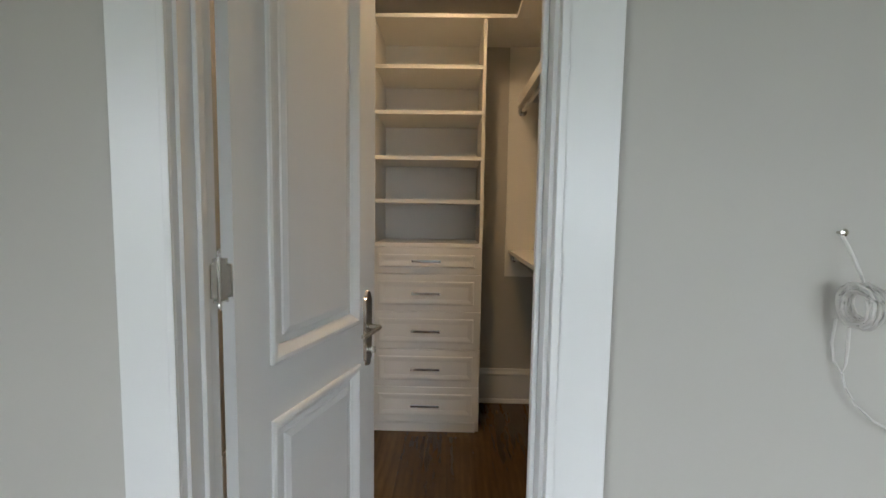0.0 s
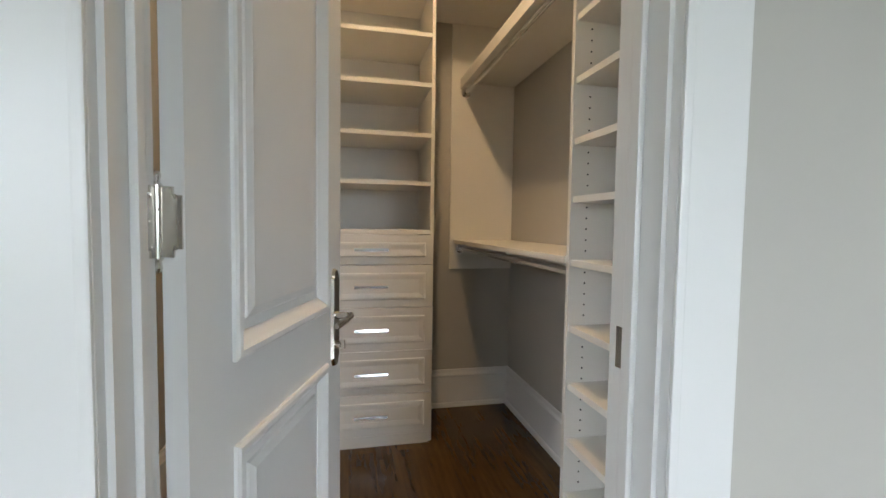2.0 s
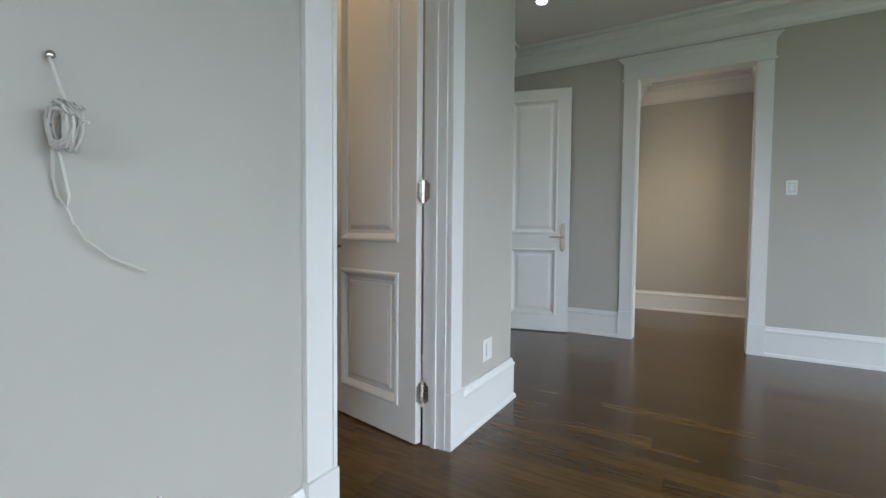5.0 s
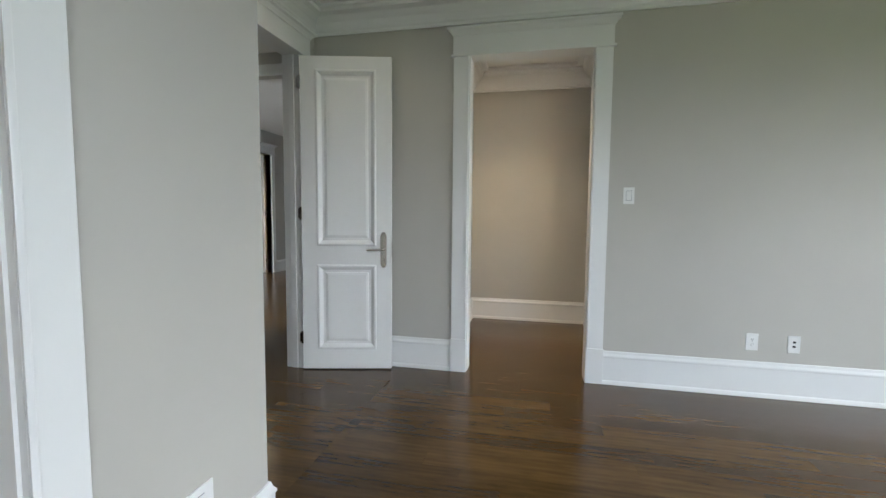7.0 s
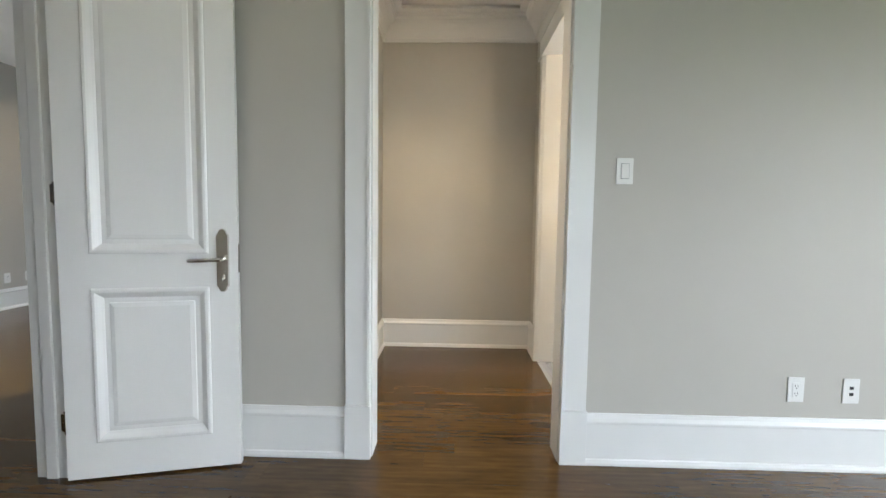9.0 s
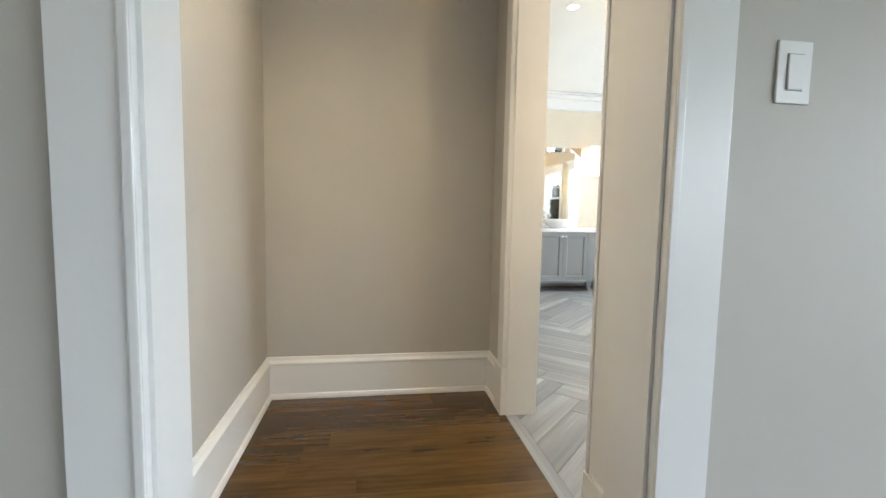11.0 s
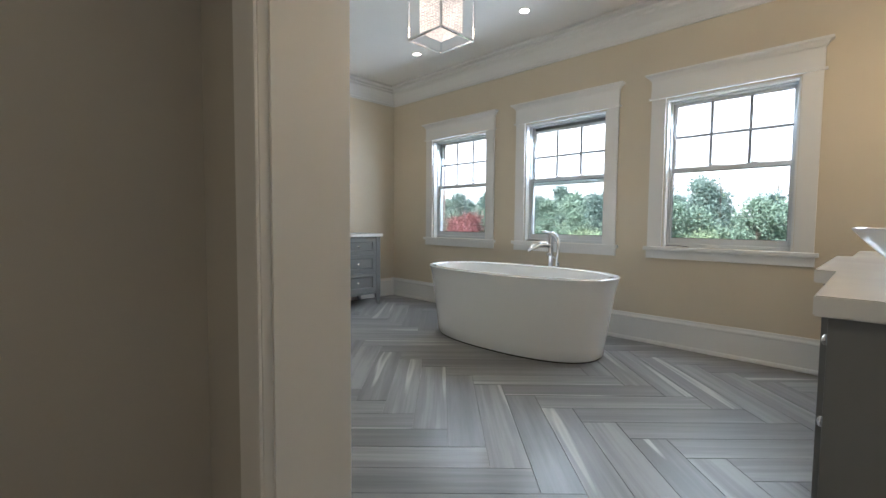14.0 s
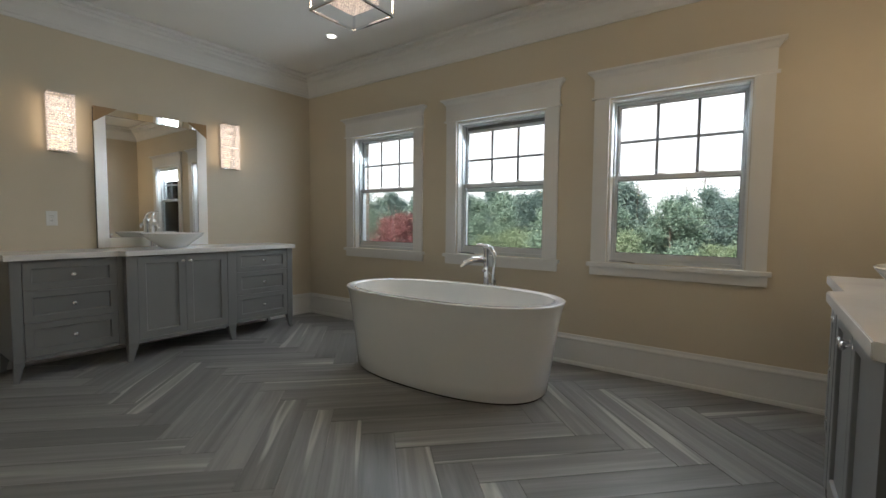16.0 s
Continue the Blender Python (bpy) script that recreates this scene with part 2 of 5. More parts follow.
SKYGLOW = glow("white_haze", (0.96, 0.98, 1.0), 0.8)
SKYGLOW.node_tree.nodes["Principled BSDF"].inputs["Base Color"].default_value = (0, 0, 0, 1)
BRICK = bricks("brown_brick")
# leaf colours are paled and blued, the distance haze mixed into them
LEAF_A = foliage("green_leaves", (0.095, 0.152, 0.115), (0.150, 0.218, 0.155))
LEAF_B = foliage("dark_green_leaves", (0.075, 0.125, 0.112), (0.118, 0.175, 0.150))
LEAF_C = foliage("red_leaves", (0.15, 0.045, 0.050), (0.24, 0.085, 0.080))
LEAF_D = foliage("yellow_green_leaves", (0.120, 0.172, 0.095), (0.180, 0.230, 0.130))
BARK = paint("bark", (0.12, 0.095, 0.075), 0.9, 0.2, 0.4, 20.0)
GRASS = paint("grass", (0.07, 0.10, 0.03), 0.9, 0.3, 0.3, 8.0)

# ---- building blocks ----


def box(bm, x0, x1, y0, y1, z0, z1, bevel=0.0):
    got = bmesh.ops.create_cube(bm, size=1)["verts"]
    for v in got:
        v.co = ((x0 + x1) / 2 + v.co.x * (x1 - x0), (y0 + y1) / 2 + v.co.y * (y1 - y0), (z0 + z1) / 2 + v.co.z * (z1 - z0))
    if bevel:
        edges = list({e for v in got for e in v.link_edges})
        bmesh.ops.bevel(bm, geom=edges, offset=bevel, segments=2, affect="EDGES", profile=0.7)
    return bm


def fresh(*args, **kw):
    bm = bmesh.new()
    if args:
        box(bm, *args, **kw)
    return bm


def finish(name, bm, material, smooth=False):
    bmesh.ops.recalc_face_normals(bm, faces=bm.faces)
    me = bpy.data.meshes.new(name)
    bm.to_mesh(me)
    bm.free()
    me.materials.append(material)
    if smooth:
        for p in me.polygons:
            p.use_smooth = True
        me.set_sharp_from_angle(angle=radians(35))
    return new(name, me)


def part(name, bm, material, parent, label="", smooth=False):
    ob = finish(name, bm, material, smooth)
    ob.parent = parent
    if label:
        ob["label"] = label
    return ob


def empty(name, m=None):
    ob = new(name)
    ob.empty_display_size = 0.1
    if m is not None:
        ob.matrix_world = m
    return ob


def solid(name, bm, material, label, category, kind="structure", smooth=False):
    return tagged(finish(name, bm, material, smooth), label, category, kind=kind)


def sweep(bm, pts, prof, closed=False, flip=False):
    """Run a profile of (out, up) along a line in the xy plane with mitred corners; out is to the right of travel."""
    pts = [Vector(p) for p in pts]
    n = len(pts)
    rings = []
    for i, p in enumerate(pts):
        a = pts[i - 1] if (i > 0 or closed) else None
        c = pts[(i + 1) % n] if (i < n - 1 or closed) else None
        dirs = []
        if a is not None:
            dirs.append((p - a).xy.normalized())
        if c is not None:
            dirs.append((c - p).xy.normalized())
        norms = [Vector((d.y, -d.x)) for d in dirs]
        if flip:
            norms = [-v for v in norms]
        o = norms[0] if len(norms) == 1 else (norms[0] + norms[1]) / (1 + norms[0].dot(norms[1]))
        rings.append([bm.verts.new((p.x + o.x * d, p.y + o.y * d, p.z + z)) for d, z in prof])
    k = len(prof)
    for i in range(n if closed else n - 1):
        r, s = rings[i], rings[(i + 1) % n]
        for j in range(k):
            bm.faces.new((r[j], r[(j + 1) % k], s[(j + 1) % k], s[j]))
    if not closed:
        bm.faces.new(rings[0])
        bm.faces.new(list(reversed(rings[-1])))
    return bm


def lathe(bm, prof, segments=20, sx=1.0, sy=1.0, at=(0, 0, 0), m=None):
    """Turn a profile of (radius, height) round z."""
    rings = []
    for r, z in prof:
        rings.append([bm.verts.new((at[0] + sx * r * math.cos(2 * math.pi * i / segments), at[1] + sy * r * math.sin(2 * math.pi * i / segments), at[2] + z)) for i in range(segments)])
    for a, b in zip(rings, rings[1:]):
        for i in range(segments):
            j = (i + 1) % segments
            bm.faces.new((a[i], a[j], b[j], b[i]))
    bm.faces.new(list(reversed(rings[0])))
    bm.faces.new(rings[-1])
    if m is not None:
        for ring in rings:
            for v in ring:
                v.co = m @ v.co
    return bm


def tube(bm, pts, radius, segments=10):
    """A round bar along points in space."""
    pts = [Vector(p) for p in pts]
    rings = []
    for i, p in enumerate(pts):
        d = (pts[min(i + 1, len(pts) - 1)] - pts[max(i - 1, 0)]).normalized()
        q = d.to_track_quat("Z", "Y").to_matrix()
        r = radius[i] if isinstance(radius, (list, tuple)) else radius
        rings.append([bm.verts.new(p + q @ Vector((r * math.cos(2 * math.pi * k / segments), r * math.sin(2 * math.pi * k / segments), 0))) for k in range(segments)])
    for a, b in zip(rings, rings[1:]):
        best = min(range(segments), key=lambda s: (a[0].co - b[s].co).length)
        for k in range(segments):
            bm.faces.new((a[k], a[(k + 1) % segments], b[(k + 1 + best) % segments], b[(k + best) % segments]))
    bm.faces.new(list(reversed(rings[0])))
    bm.faces.new(rings[-1])
    return bm


def moved(bm, m):
    bmesh.ops.transform(bm, matrix=m, verts=bm.verts)
    return bm


def wall(name, axis, f0, f1, a0, a1, openings=(), z1=CEIL, z0=0.0, material=None, label="painted plaster wall"):
    """A wall between the faces f0 and f1, along x ('x') or y ('y') from a0 to a1, with openings (a, b, bottom, top)."""
    bm = bmesh.new()

    def put(p, q, lo, hi):
        if q - p > 1e-4 and hi - lo > 1e-4:
            box(bm, *((p, q, f0, f1) if axis == "x" else (f0, f1, p, q)), lo, hi)
    at = a0
    for p, q, lo, hi in sorted(openings):
        put(at, p, z0, z1)
        put(p, q, z0, lo)
        put(p, q, hi, z1)
        at = q
    put(at, a1, z0, z1)
    return solid(name, bm, material or WALL, label, "wall")

# ---- large structure ----
FACE_N, FACE_E = 1.495, 6.14
T = 0.018
wall("wall_north", "x", FACE_N, 1.615, -1.2, 4.135, [(0.69 - T, 1.406 + T, 0, 2.44 + T), (2.66 - T, 3.36 + T, 0, 2.44 + T)])
wall("wall_corner_east", "y", 4.015, 4.135, 1.615, 2.37)
wall("wall_entry", "x", 2.37, 2.515, 4.015, FACE_E, [(4.505 - T, 5.90 + T, 0, 2.45 + T)])
wall("wall_east", "y", FACE_E, 6.28, -3.7, 2.515, [(0.195 - T, 1.085 + T, 0, 2.43 + T)])
wall("wall_south", "x", -3.82, -3.7, -1.2, 6.28, [(1.2, 3.0, 0.8, 2.3), (3.2, 5.0, 0.8, 2.3)])
wall("wall_west", "y", -1.32, -1.2, -3.82, 3.82, [(-2.5, -0.7, 0.8, 2.3)])
wall("wall_corridor_north", "x", 1.34, 1.46, 6.28, 8.12)
wall("wall_corridor_east", "y", 8.0, 8.12, 0.012, 1.34)
wall("wall_bath_north", "x", -0.142, 0.012, 6.28, 11.95, [(6.68 - T, 7.625 + T, 0, 2.43 + T)])
wall("wall_bath_north_lining", "x", -0.146, -0.142, 7.80, 11.815, material=BATHWALL)
wall("wall_bath_west", "y", 6.30, 6.405, -3.645, -0.142, material=BATHWALL)
wall("wall_bath_east", "y", 11.815, 11.95, -3.645, -0.142, material=BATHWALL)
WIN_X, WIN_W, WIN_B, WIN_T = (7.722, 9.134, 10.560), 0.89, 0.850, 2.090
holes = [(x - WIN_W / 2, x + WIN_W / 2, WIN_B, WIN_T) for x in WIN_X]
wall("wall_bath_south", "x", -3.80, -3.645, 6.28, 11.95, holes, material=BATHWALL)
wall("wall_brick_outside", "x", -3.92, -3.80, 6.0, 12.2, [(a - 0.05, b + 0.05, c, d) for a, b, c, d in holes], material=BRICK, label="brown brick outer wall", z0=-3.2, z1=3.4)
wall("wall_closet_left", "y", 0.08, 0.20, 1.615, 3.72)
wall("wall_closet_between", "y", 2.02, 2.10, 1.615, 3.72)
wall("wall_closet_back", "x", 3.72, 3.73, -1.2, 4.015)
wall("wall_closet_right", "y", 3.895, 4.015, 1.615, 3.82)
wall("wall_hall_north", "x", 3.50, 3.62, 4.015, 9.2, [(6.455, 7.95, 0, CEIL)])
wall("wall_hall_bulkhead", "y", 6.95, 7.07, 2.52, 6.0, z0=2.66, label="painted drop beam under the hall ceiling")
solid("trim_bulkhead", fresh(6.925, 6.9495, 2.52, 6.0, 2.655, 2.765, bevel=0.003), TRIM, "white trim board along the drop beam", "trim")
wall("wall_hall_east", "y", 9.2, 9.3, 1.46, 3.62)
wall("wall_far", "x", 6.0, 6.12, 4.0, 13.0, [(10.08, 10.95, 0, 2.44), (11.5, 12.3, 0.8, 2.1)])
wall("wall_far_west", "y", 4.0, 4.1, 3.62, 6.0, [(3.95, 5.75, 0.7, 2.3)])
wall("wall_far_east", "y", 12.9, 13.0, 1.46, 6.0)
wall("wall_far_south", "x", 1.46, 1.56, 9.3, 13.0)
wall("wall_beyond", "x", 8.2, 8.3, 9.0, 12.5)
wall("wall_beyond_west", "y", 9.0, 9.1, 6.12, 8.2)
wall("wall_beyond_east", "y", 12.4, 12.5, 6.12, 8.2)
ceil_bm = fresh(-1.32, 13.1, -3.95, 8.35, CEIL, CEIL + 0.2)
solid("ceiling", ceil_bm, CEILING, "smooth white painted ceiling", "ceiling")
solid("floor_base", fresh(-1.32, 13.1, -3.92, 8.35, -0.16, -0.014), SUBFLOOR, "dark subfloor under the boards", "floor")

BASE = [(0, 0), (0.030, 0), (0.030, 0.012), (0.025, 0.026), (0.018, 0.030), (0.018, 0.198), (0.023, 0.204), (0.023, 0.213), (0.013, 0.228), (0.008, 0.246), (0, 0.246)]
CROWN = [(0, -0.23), (0.014, -0.23), (0.014, -0.207), (0.022, -0.198), (0.026, -0.182), (0.045, -0.145), (0.080, -0.105), (0.112, -0.085), (0.116, -0.062),
         (0.128, -0.055), (0.128, -0.034), (0.185, -0.028), (0.185, -0.004), (0, -0.004)]


def runs(name, prof, z, lines, label, category):
    for line in lines:
        solid(name, sweep(bmesh.new(), [(x, y, z) for x, y in line], prof), TRIM, label, category)


C = 0.125
runs("baseboard", BASE, 0, [
    [(-1.2, FACE_N), (0.69 - C, FACE_N)], [(1.406 + C, FACE_N), (2.66 - C, FACE_N)],
    [(3.36 + C, FACE_N), (4.135, FACE_N), (4.135, 2.37), (4.505 - C, 2.37)],
    [(5.90 + C, 2.37), (FACE_E, 2.37), (FACE_E, 1.085 + C)],
    [(FACE_E, 0.195 - C), (FACE_E, -3.7), (-1.2, -3.7), (-1.2, FACE_N)],
    [(6.28, 1.085 + C), (6.28, 1.34), (8.0, 1.34), (8.0, 0.012), (7.625 + C, 0.012)],
    [(6.68 - C, 0.012), (6.28, 0.012), (6.28, 0.195 - C)],
    [(7.625 + C, -0.146), (11.815, -0.146), (11.815, -3.645), (6.405, -3.645), (6.405, -0.142), (6.68 - C, -0.142)],
    [(2.02, 3.72), (2.02, 1.615)], [(1.415, 3.72), (2.02, 3.72)], [(0.20, 1.615), (0.20, 3.72), (0.75, 3.72)],
    [(2.10, 1.615), (2.10, 3.72), (3.895, 3.72), (3.895, 1.615)],
    [(4.1, 3.62), (4.1, 6.0), (10.08 - C, 6.0)], [(10.95 + C, 6.0), (12.9, 6.0)],
    [(4.135, 2.515), (4.135, 3.50), (6.455, 3.50), (6.455, 3.62)],
], "white painted tall baseboard with shoe moulding", "baseboard")
runs("crown_trim", CROWN, CEIL, [
    [(-1.2, FACE_N), (4.135, FACE_N), (4.135, 2.37), (FACE_E, 2.37), (FACE_E, -3.7), (-1.2, -3.7), (-1.2, FACE_N)],
    [(6.28, 0.012), (6.28, 1.34), (8.0, 1.34), (8.0, 0.012), (6.28, 0.012)],
    [(6.405, -0.146), (11.815, -0.146), (11.815, -3.645), (6.405, -3.645), (6.405, -0.146)],
    [(4.135, 2.515), (4.135, 3.50), (6.455, 3.50)],
], "white stepped crown moulding", "crown moulding")


def local(origin, u, out):
    """Columns: along the wall, out of the wall, up."""
    m = Matrix.Identity(4)
    for i in range(3):
        m[i][0], m[i][1], m[i][2], m[i][3] = u[i], out[i], (0, 0, 1)[i], origin[i]
    return m


CORNICE = [(0, 0), (0.005, 0), (0.010, 0.012), (0.024, 0.030), (0.042, 0.040), (0.042, 0.054), (0, 0.054)]


def head(trim, m, a, b, z, high=0.14):
    """The flat head board with its lip and small cornice, from a to b."""
    part("head_board", moved(fresh(a, b, 0, 0.024, z, z + high, bevel=0.0015), m), TRIM, trim)
    part("head_lip", moved(fresh(a - 0.016, b + 0.016, 0, 0.036, z - 0.012, z + 0.004, bevel=0.003), m), TRIM, trim)
    bm = sweep(bmesh.new(), [(a, 0, z + high), (a, 0.024, z + high), (b, 0.024, z + high), (b, 0, z + high)], CORNICE, flip=True)
    part("cornice", moved(bm, m), TRIM, trim)


def door_trim(m, w, h, deep, stop=True, back=False, cas=C):
    """Casing, plinths, head and jamb lining of an opening that starts at the local origin; the wall is deep thick behind it."""
    trim = tagged(empty("door_trim"), "white painted door casing with plinths and cornice head", "door casing", kind="structure")
    for side, lo, hi in ((-1, -cas, -0.008), (1, w + 0.008, w + cas)):
        inner = hi if side < 0 else lo
        part("casing", moved(fresh(lo, hi, 0, 0.020, 0.262, h + 0.002, bevel=0.002), m), TRIM, trim)
        b0, b1 = sorted((inner, inner + side * 0.016))
        part("casing_bead", moved(fresh(b0, b1, 0.0205, 0.027, 0.262, h, bevel=0.003), m), TRIM, trim)
        part("plinth", moved(fresh(lo - 0.004, hi + 0.004, 0, 0.032, 0, 0.262, bevel=0.003), m), TRIM, trim)
        j0, j1 = (-T, 0) if side < 0 else (w, w + T)
        part("jamb", moved(fresh(j0, j1, -deep, 0.0, 0, h + T), m), TRIM, trim)
        if stop:
            s0, s1 = (0.0005, 0.012) if side < 0 else (w - 0.012, w - 0.0005)
            part("door_stop", moved(fresh(s0, s1, -deep + 0.05, -0.045, 0, h - 0.001, bevel=0.004), m), TRIM, trim)
        if back:
            part("casing", moved(fresh(lo, hi, -deep - 0.020, -deep, 0, h + 0.002, bevel=0.002), m), TRIM, trim)
    part("head_jamb", moved(fresh(0.0005, w - 0.0005, -deep, 0.0, h, h + T), m), TRIM, trim)
    head(trim, m, -cas - 0.004, w + cas + 0.004, h + 0.004)
    if back:
        part("head_board", moved(fresh(-cas, w + cas, -deep - 0.022, -deep, h + 0.004, h + 0.14, bevel=0.002), m), TRIM, trim)
    return trim


S, W_, N_, E_ = (0, -1, 0), (-1, 0, 0), (0, 1, 0), (1, 0, 0)
door_trim(local((0.69, FACE_N, 0), E_, S), 0.716, 2.44, 0.12)
door_trim(local((2.66, FACE_N, 0), E_, S), 0.70, 2.44, 0.12)
door_trim(local((4.505, 2.37, 0), E_, S), 1.395, 2.45, 0.145)
door_trim(local((FACE_E, 0.195, 0), N_, W_), 0.89, 2.43, 0.14, stop=False, back=True)
door_trim(local((6.68, 0.012, 0), E_, N_), 0.945, 2.43, 0.154, stop=False, back=True)
door_trim(local((10.08, 6.0, 0), E_, S), 0.87, 2.44, 0.12, stop=False)
hall_trim = tagged(empty("opening_trim"), "white trim of the wide hall opening", "door casing", kind="structure")
hm = local((6.455, 3.50, 0), E_, S)
part("casing", moved(fresh(-0.125, 0, 0.0, 0.022, 0.27, 2.62, bevel=0.002), hm), TRIM, hall_trim)
part("plinth", moved(fresh(-0.129, 0.004, 0.0, 0.034, 0, 0.27, bevel=0.003), hm), TRIM, hall_trim)
part("jamb", moved(fresh(0.0, T, -0.12, 0.0, 0, 2.62), hm), TRIM, hall_trim)
part("jamb_panel", moved(fresh(-0.80, -0.130, 0.0, 0.036, 0, 2.62, bevel=0.002), hm), TRIM, hall_trim, "wide white jamb lining beside the opening")
part("strike_plate", moved(fresh(T + 0.0005, T + 0.003, -0.07, -0.03, 1.0, 1.06), hm), NICKEL, hall_trim, "small nickel strike plate")

# ---- doors ----


def ring_on(bm, u0, u1, z0, z1, y, out, prof):
    """A moulding ring round a rectangle on a door's face; prof is (inwards, outwards)."""
    corners = [(u0, z0), (u1, z0), (u1, z1), (u0, z1)]
    sgn = [(1, 1), (-1, 1), (-1, -1), (1, -1)]
    rings = [[bm.verts.new((c[0] + s[0] * i, y + out * o, c[1] + s[1] * i)) for i, o in prof] for c, s in zip(corners, sgn)]
    k = len(prof)
    for a in range(4):
        r, s = rings[a], rings[(a + 1) % 4]
        for j in range(k):
            bm.faces.new((r[j], r[(j + 1) % k], s[(j + 1) % k], s[j]))


MOULD = [(-0.016, 0.0), (-0.016, 0.007), (-0.010, 0.011), (0.0, 0.011), (0.008, 0.005), (0.018, -0.004), (0.026, -0.010), (0.026, -0.013), (0.0, -0.013)]


def lever_set(door, w, z, out, y, toward=-1):
    """Long plate with a lever, on one face of a leaf."""
    u = w - 0.062
    bm = bmesh.new()
    outline = []
    for k in range(9):
        a = math.pi * k / 8
        outline.append((u + 0.019 * math.cos(a), z + 0.112 + 0.023 * math.sin(a)))
    outline += [(u - 0.0265, z + 0.108), (u - 0.0265, z - 0.124)]
    for k in range(9):
        a = math.pi + math.pi * k / 8
        outline.append((u + 0.019 * math.cos(a), z - 0.128 + 0.022 * math.sin(a)))
    outline += [(u + 0.0265, z - 0.124), (u + 0.0265, z + 0.108)]
    front = [bm.verts.new((u + (x - u) * 0.86, y + out * 0.010, z + (h - z) * 0.97)) for x, h in outline]
    back = [bm.verts.new((x, y + out * 0.0005, h)) for x, h in outline]
    bm.faces.new(front)
    bm.faces.new(list(reversed(back)))
    for i in range(len(front)):
        j = (i + 1) % len(front)
        bm.faces.new((front[i], front[j], back[j], back[i]))
    handle = part("door_handle", bm, NICKEL, door, "satin nickel lever on a long plate", smooth=True)
    arm = bmesh.new()
    tube(arm, [(u, y + out * 0.008, z), (u, y + out * 0.050, z)], [0.012, 0.009], 12)
    tube(arm, [(u, y + out * 0.050, z), (u + toward * 0.020, y + out * 0.055, z), (u + toward * 0.045, y + out * 0.054, z - 0.002), (u + toward * 0.052, y + out * 0.054, z - 0.002),
               (u + toward * 0.12, y + out * 0.052, z - 0.004), (u + toward * 0.128, y + out * 0.052, z - 0.004)], [0.011, 0.009, 0.007, 0.0095, 0.0085, 0.006], 12)
    part("lever", arm, NICKEL, handle, smooth=True)
    knob = bmesh.new()
    tube(knob, [(u, y + out * 0.008, z - 0.085), (u, y + out * 0.022, z - 0.085)], [0.012, 0.010], 12)
    box(knob, u - 0.004, u + 0.004, min(y + out * 0.02, y + out * 0.034), max(y + out * 0.02, y + out * 0.034), z - 0.097, z - 0.073)
    part("thumb_turn", knob, NICKEL, handle, smooth=True)


def hinge(door, s, z, jamb):
    """A butt hinge with its pin at the local origin; jamb: the local direction of the plate on the jamb."""
    bm = bmesh.new()
    lathe(bm, [(0.003, -0.072), (0.006, -0.066), (0.004, -0.056), (0.0075, -0.052), (0.0075, -0.018), (0.0066, -0.017), (0.0075, -0.016), (0.0075, 0.016), (0.0066, 0.017),
               (0.0075, 0.018), (0.0075, 0.052), (0.004, 0.056), (0.006, 0.066), (0.003, 0.072)], 12, at=(-0.002, s * 0.002, z))
    ob = part("hinge", bm, NICKEL, door, "satin nickel butt hinge", smooth=True)
    for way in (Vector((0.06, -s, 0)).normalized(), Vector(jamb)):
        q = Matrix.Translation((-0.002, s * 0.002, z)) @ Matrix.Rotation(math.atan2(way.y, way.x), 4, "Z")
        plate = fresh(0.005, 0.036, -0.0015, 0.0015, -0.050, 0.050)
        edges = [e for e in plate.edges if abs(e.verts[0].co.x - 0.036) < 1e-5 and abs(e.verts[1].co.x - 0.036) < 1e-5 and abs(e.verts[0].co.z - e.verts[1].co.z) < 1e-5]
        bmesh.ops.bevel(plate, geom=edges, offset=0.012, segments=4, affect="EDGES")
        for dz in (-0.036, 0.0, 0.036):
            for f in (-90, 90):
                lathe(plate, [(0.0042, 0.0012), (0.0042, 0.0022), (0.001, 0.0026)], 8, m=Matrix.Translation((0.024 if dz else 0.029, 0, dz)) @ pose(0, 0, 0, f))
        part("hinge_leaf", moved(plate, q), NICKEL, ob)


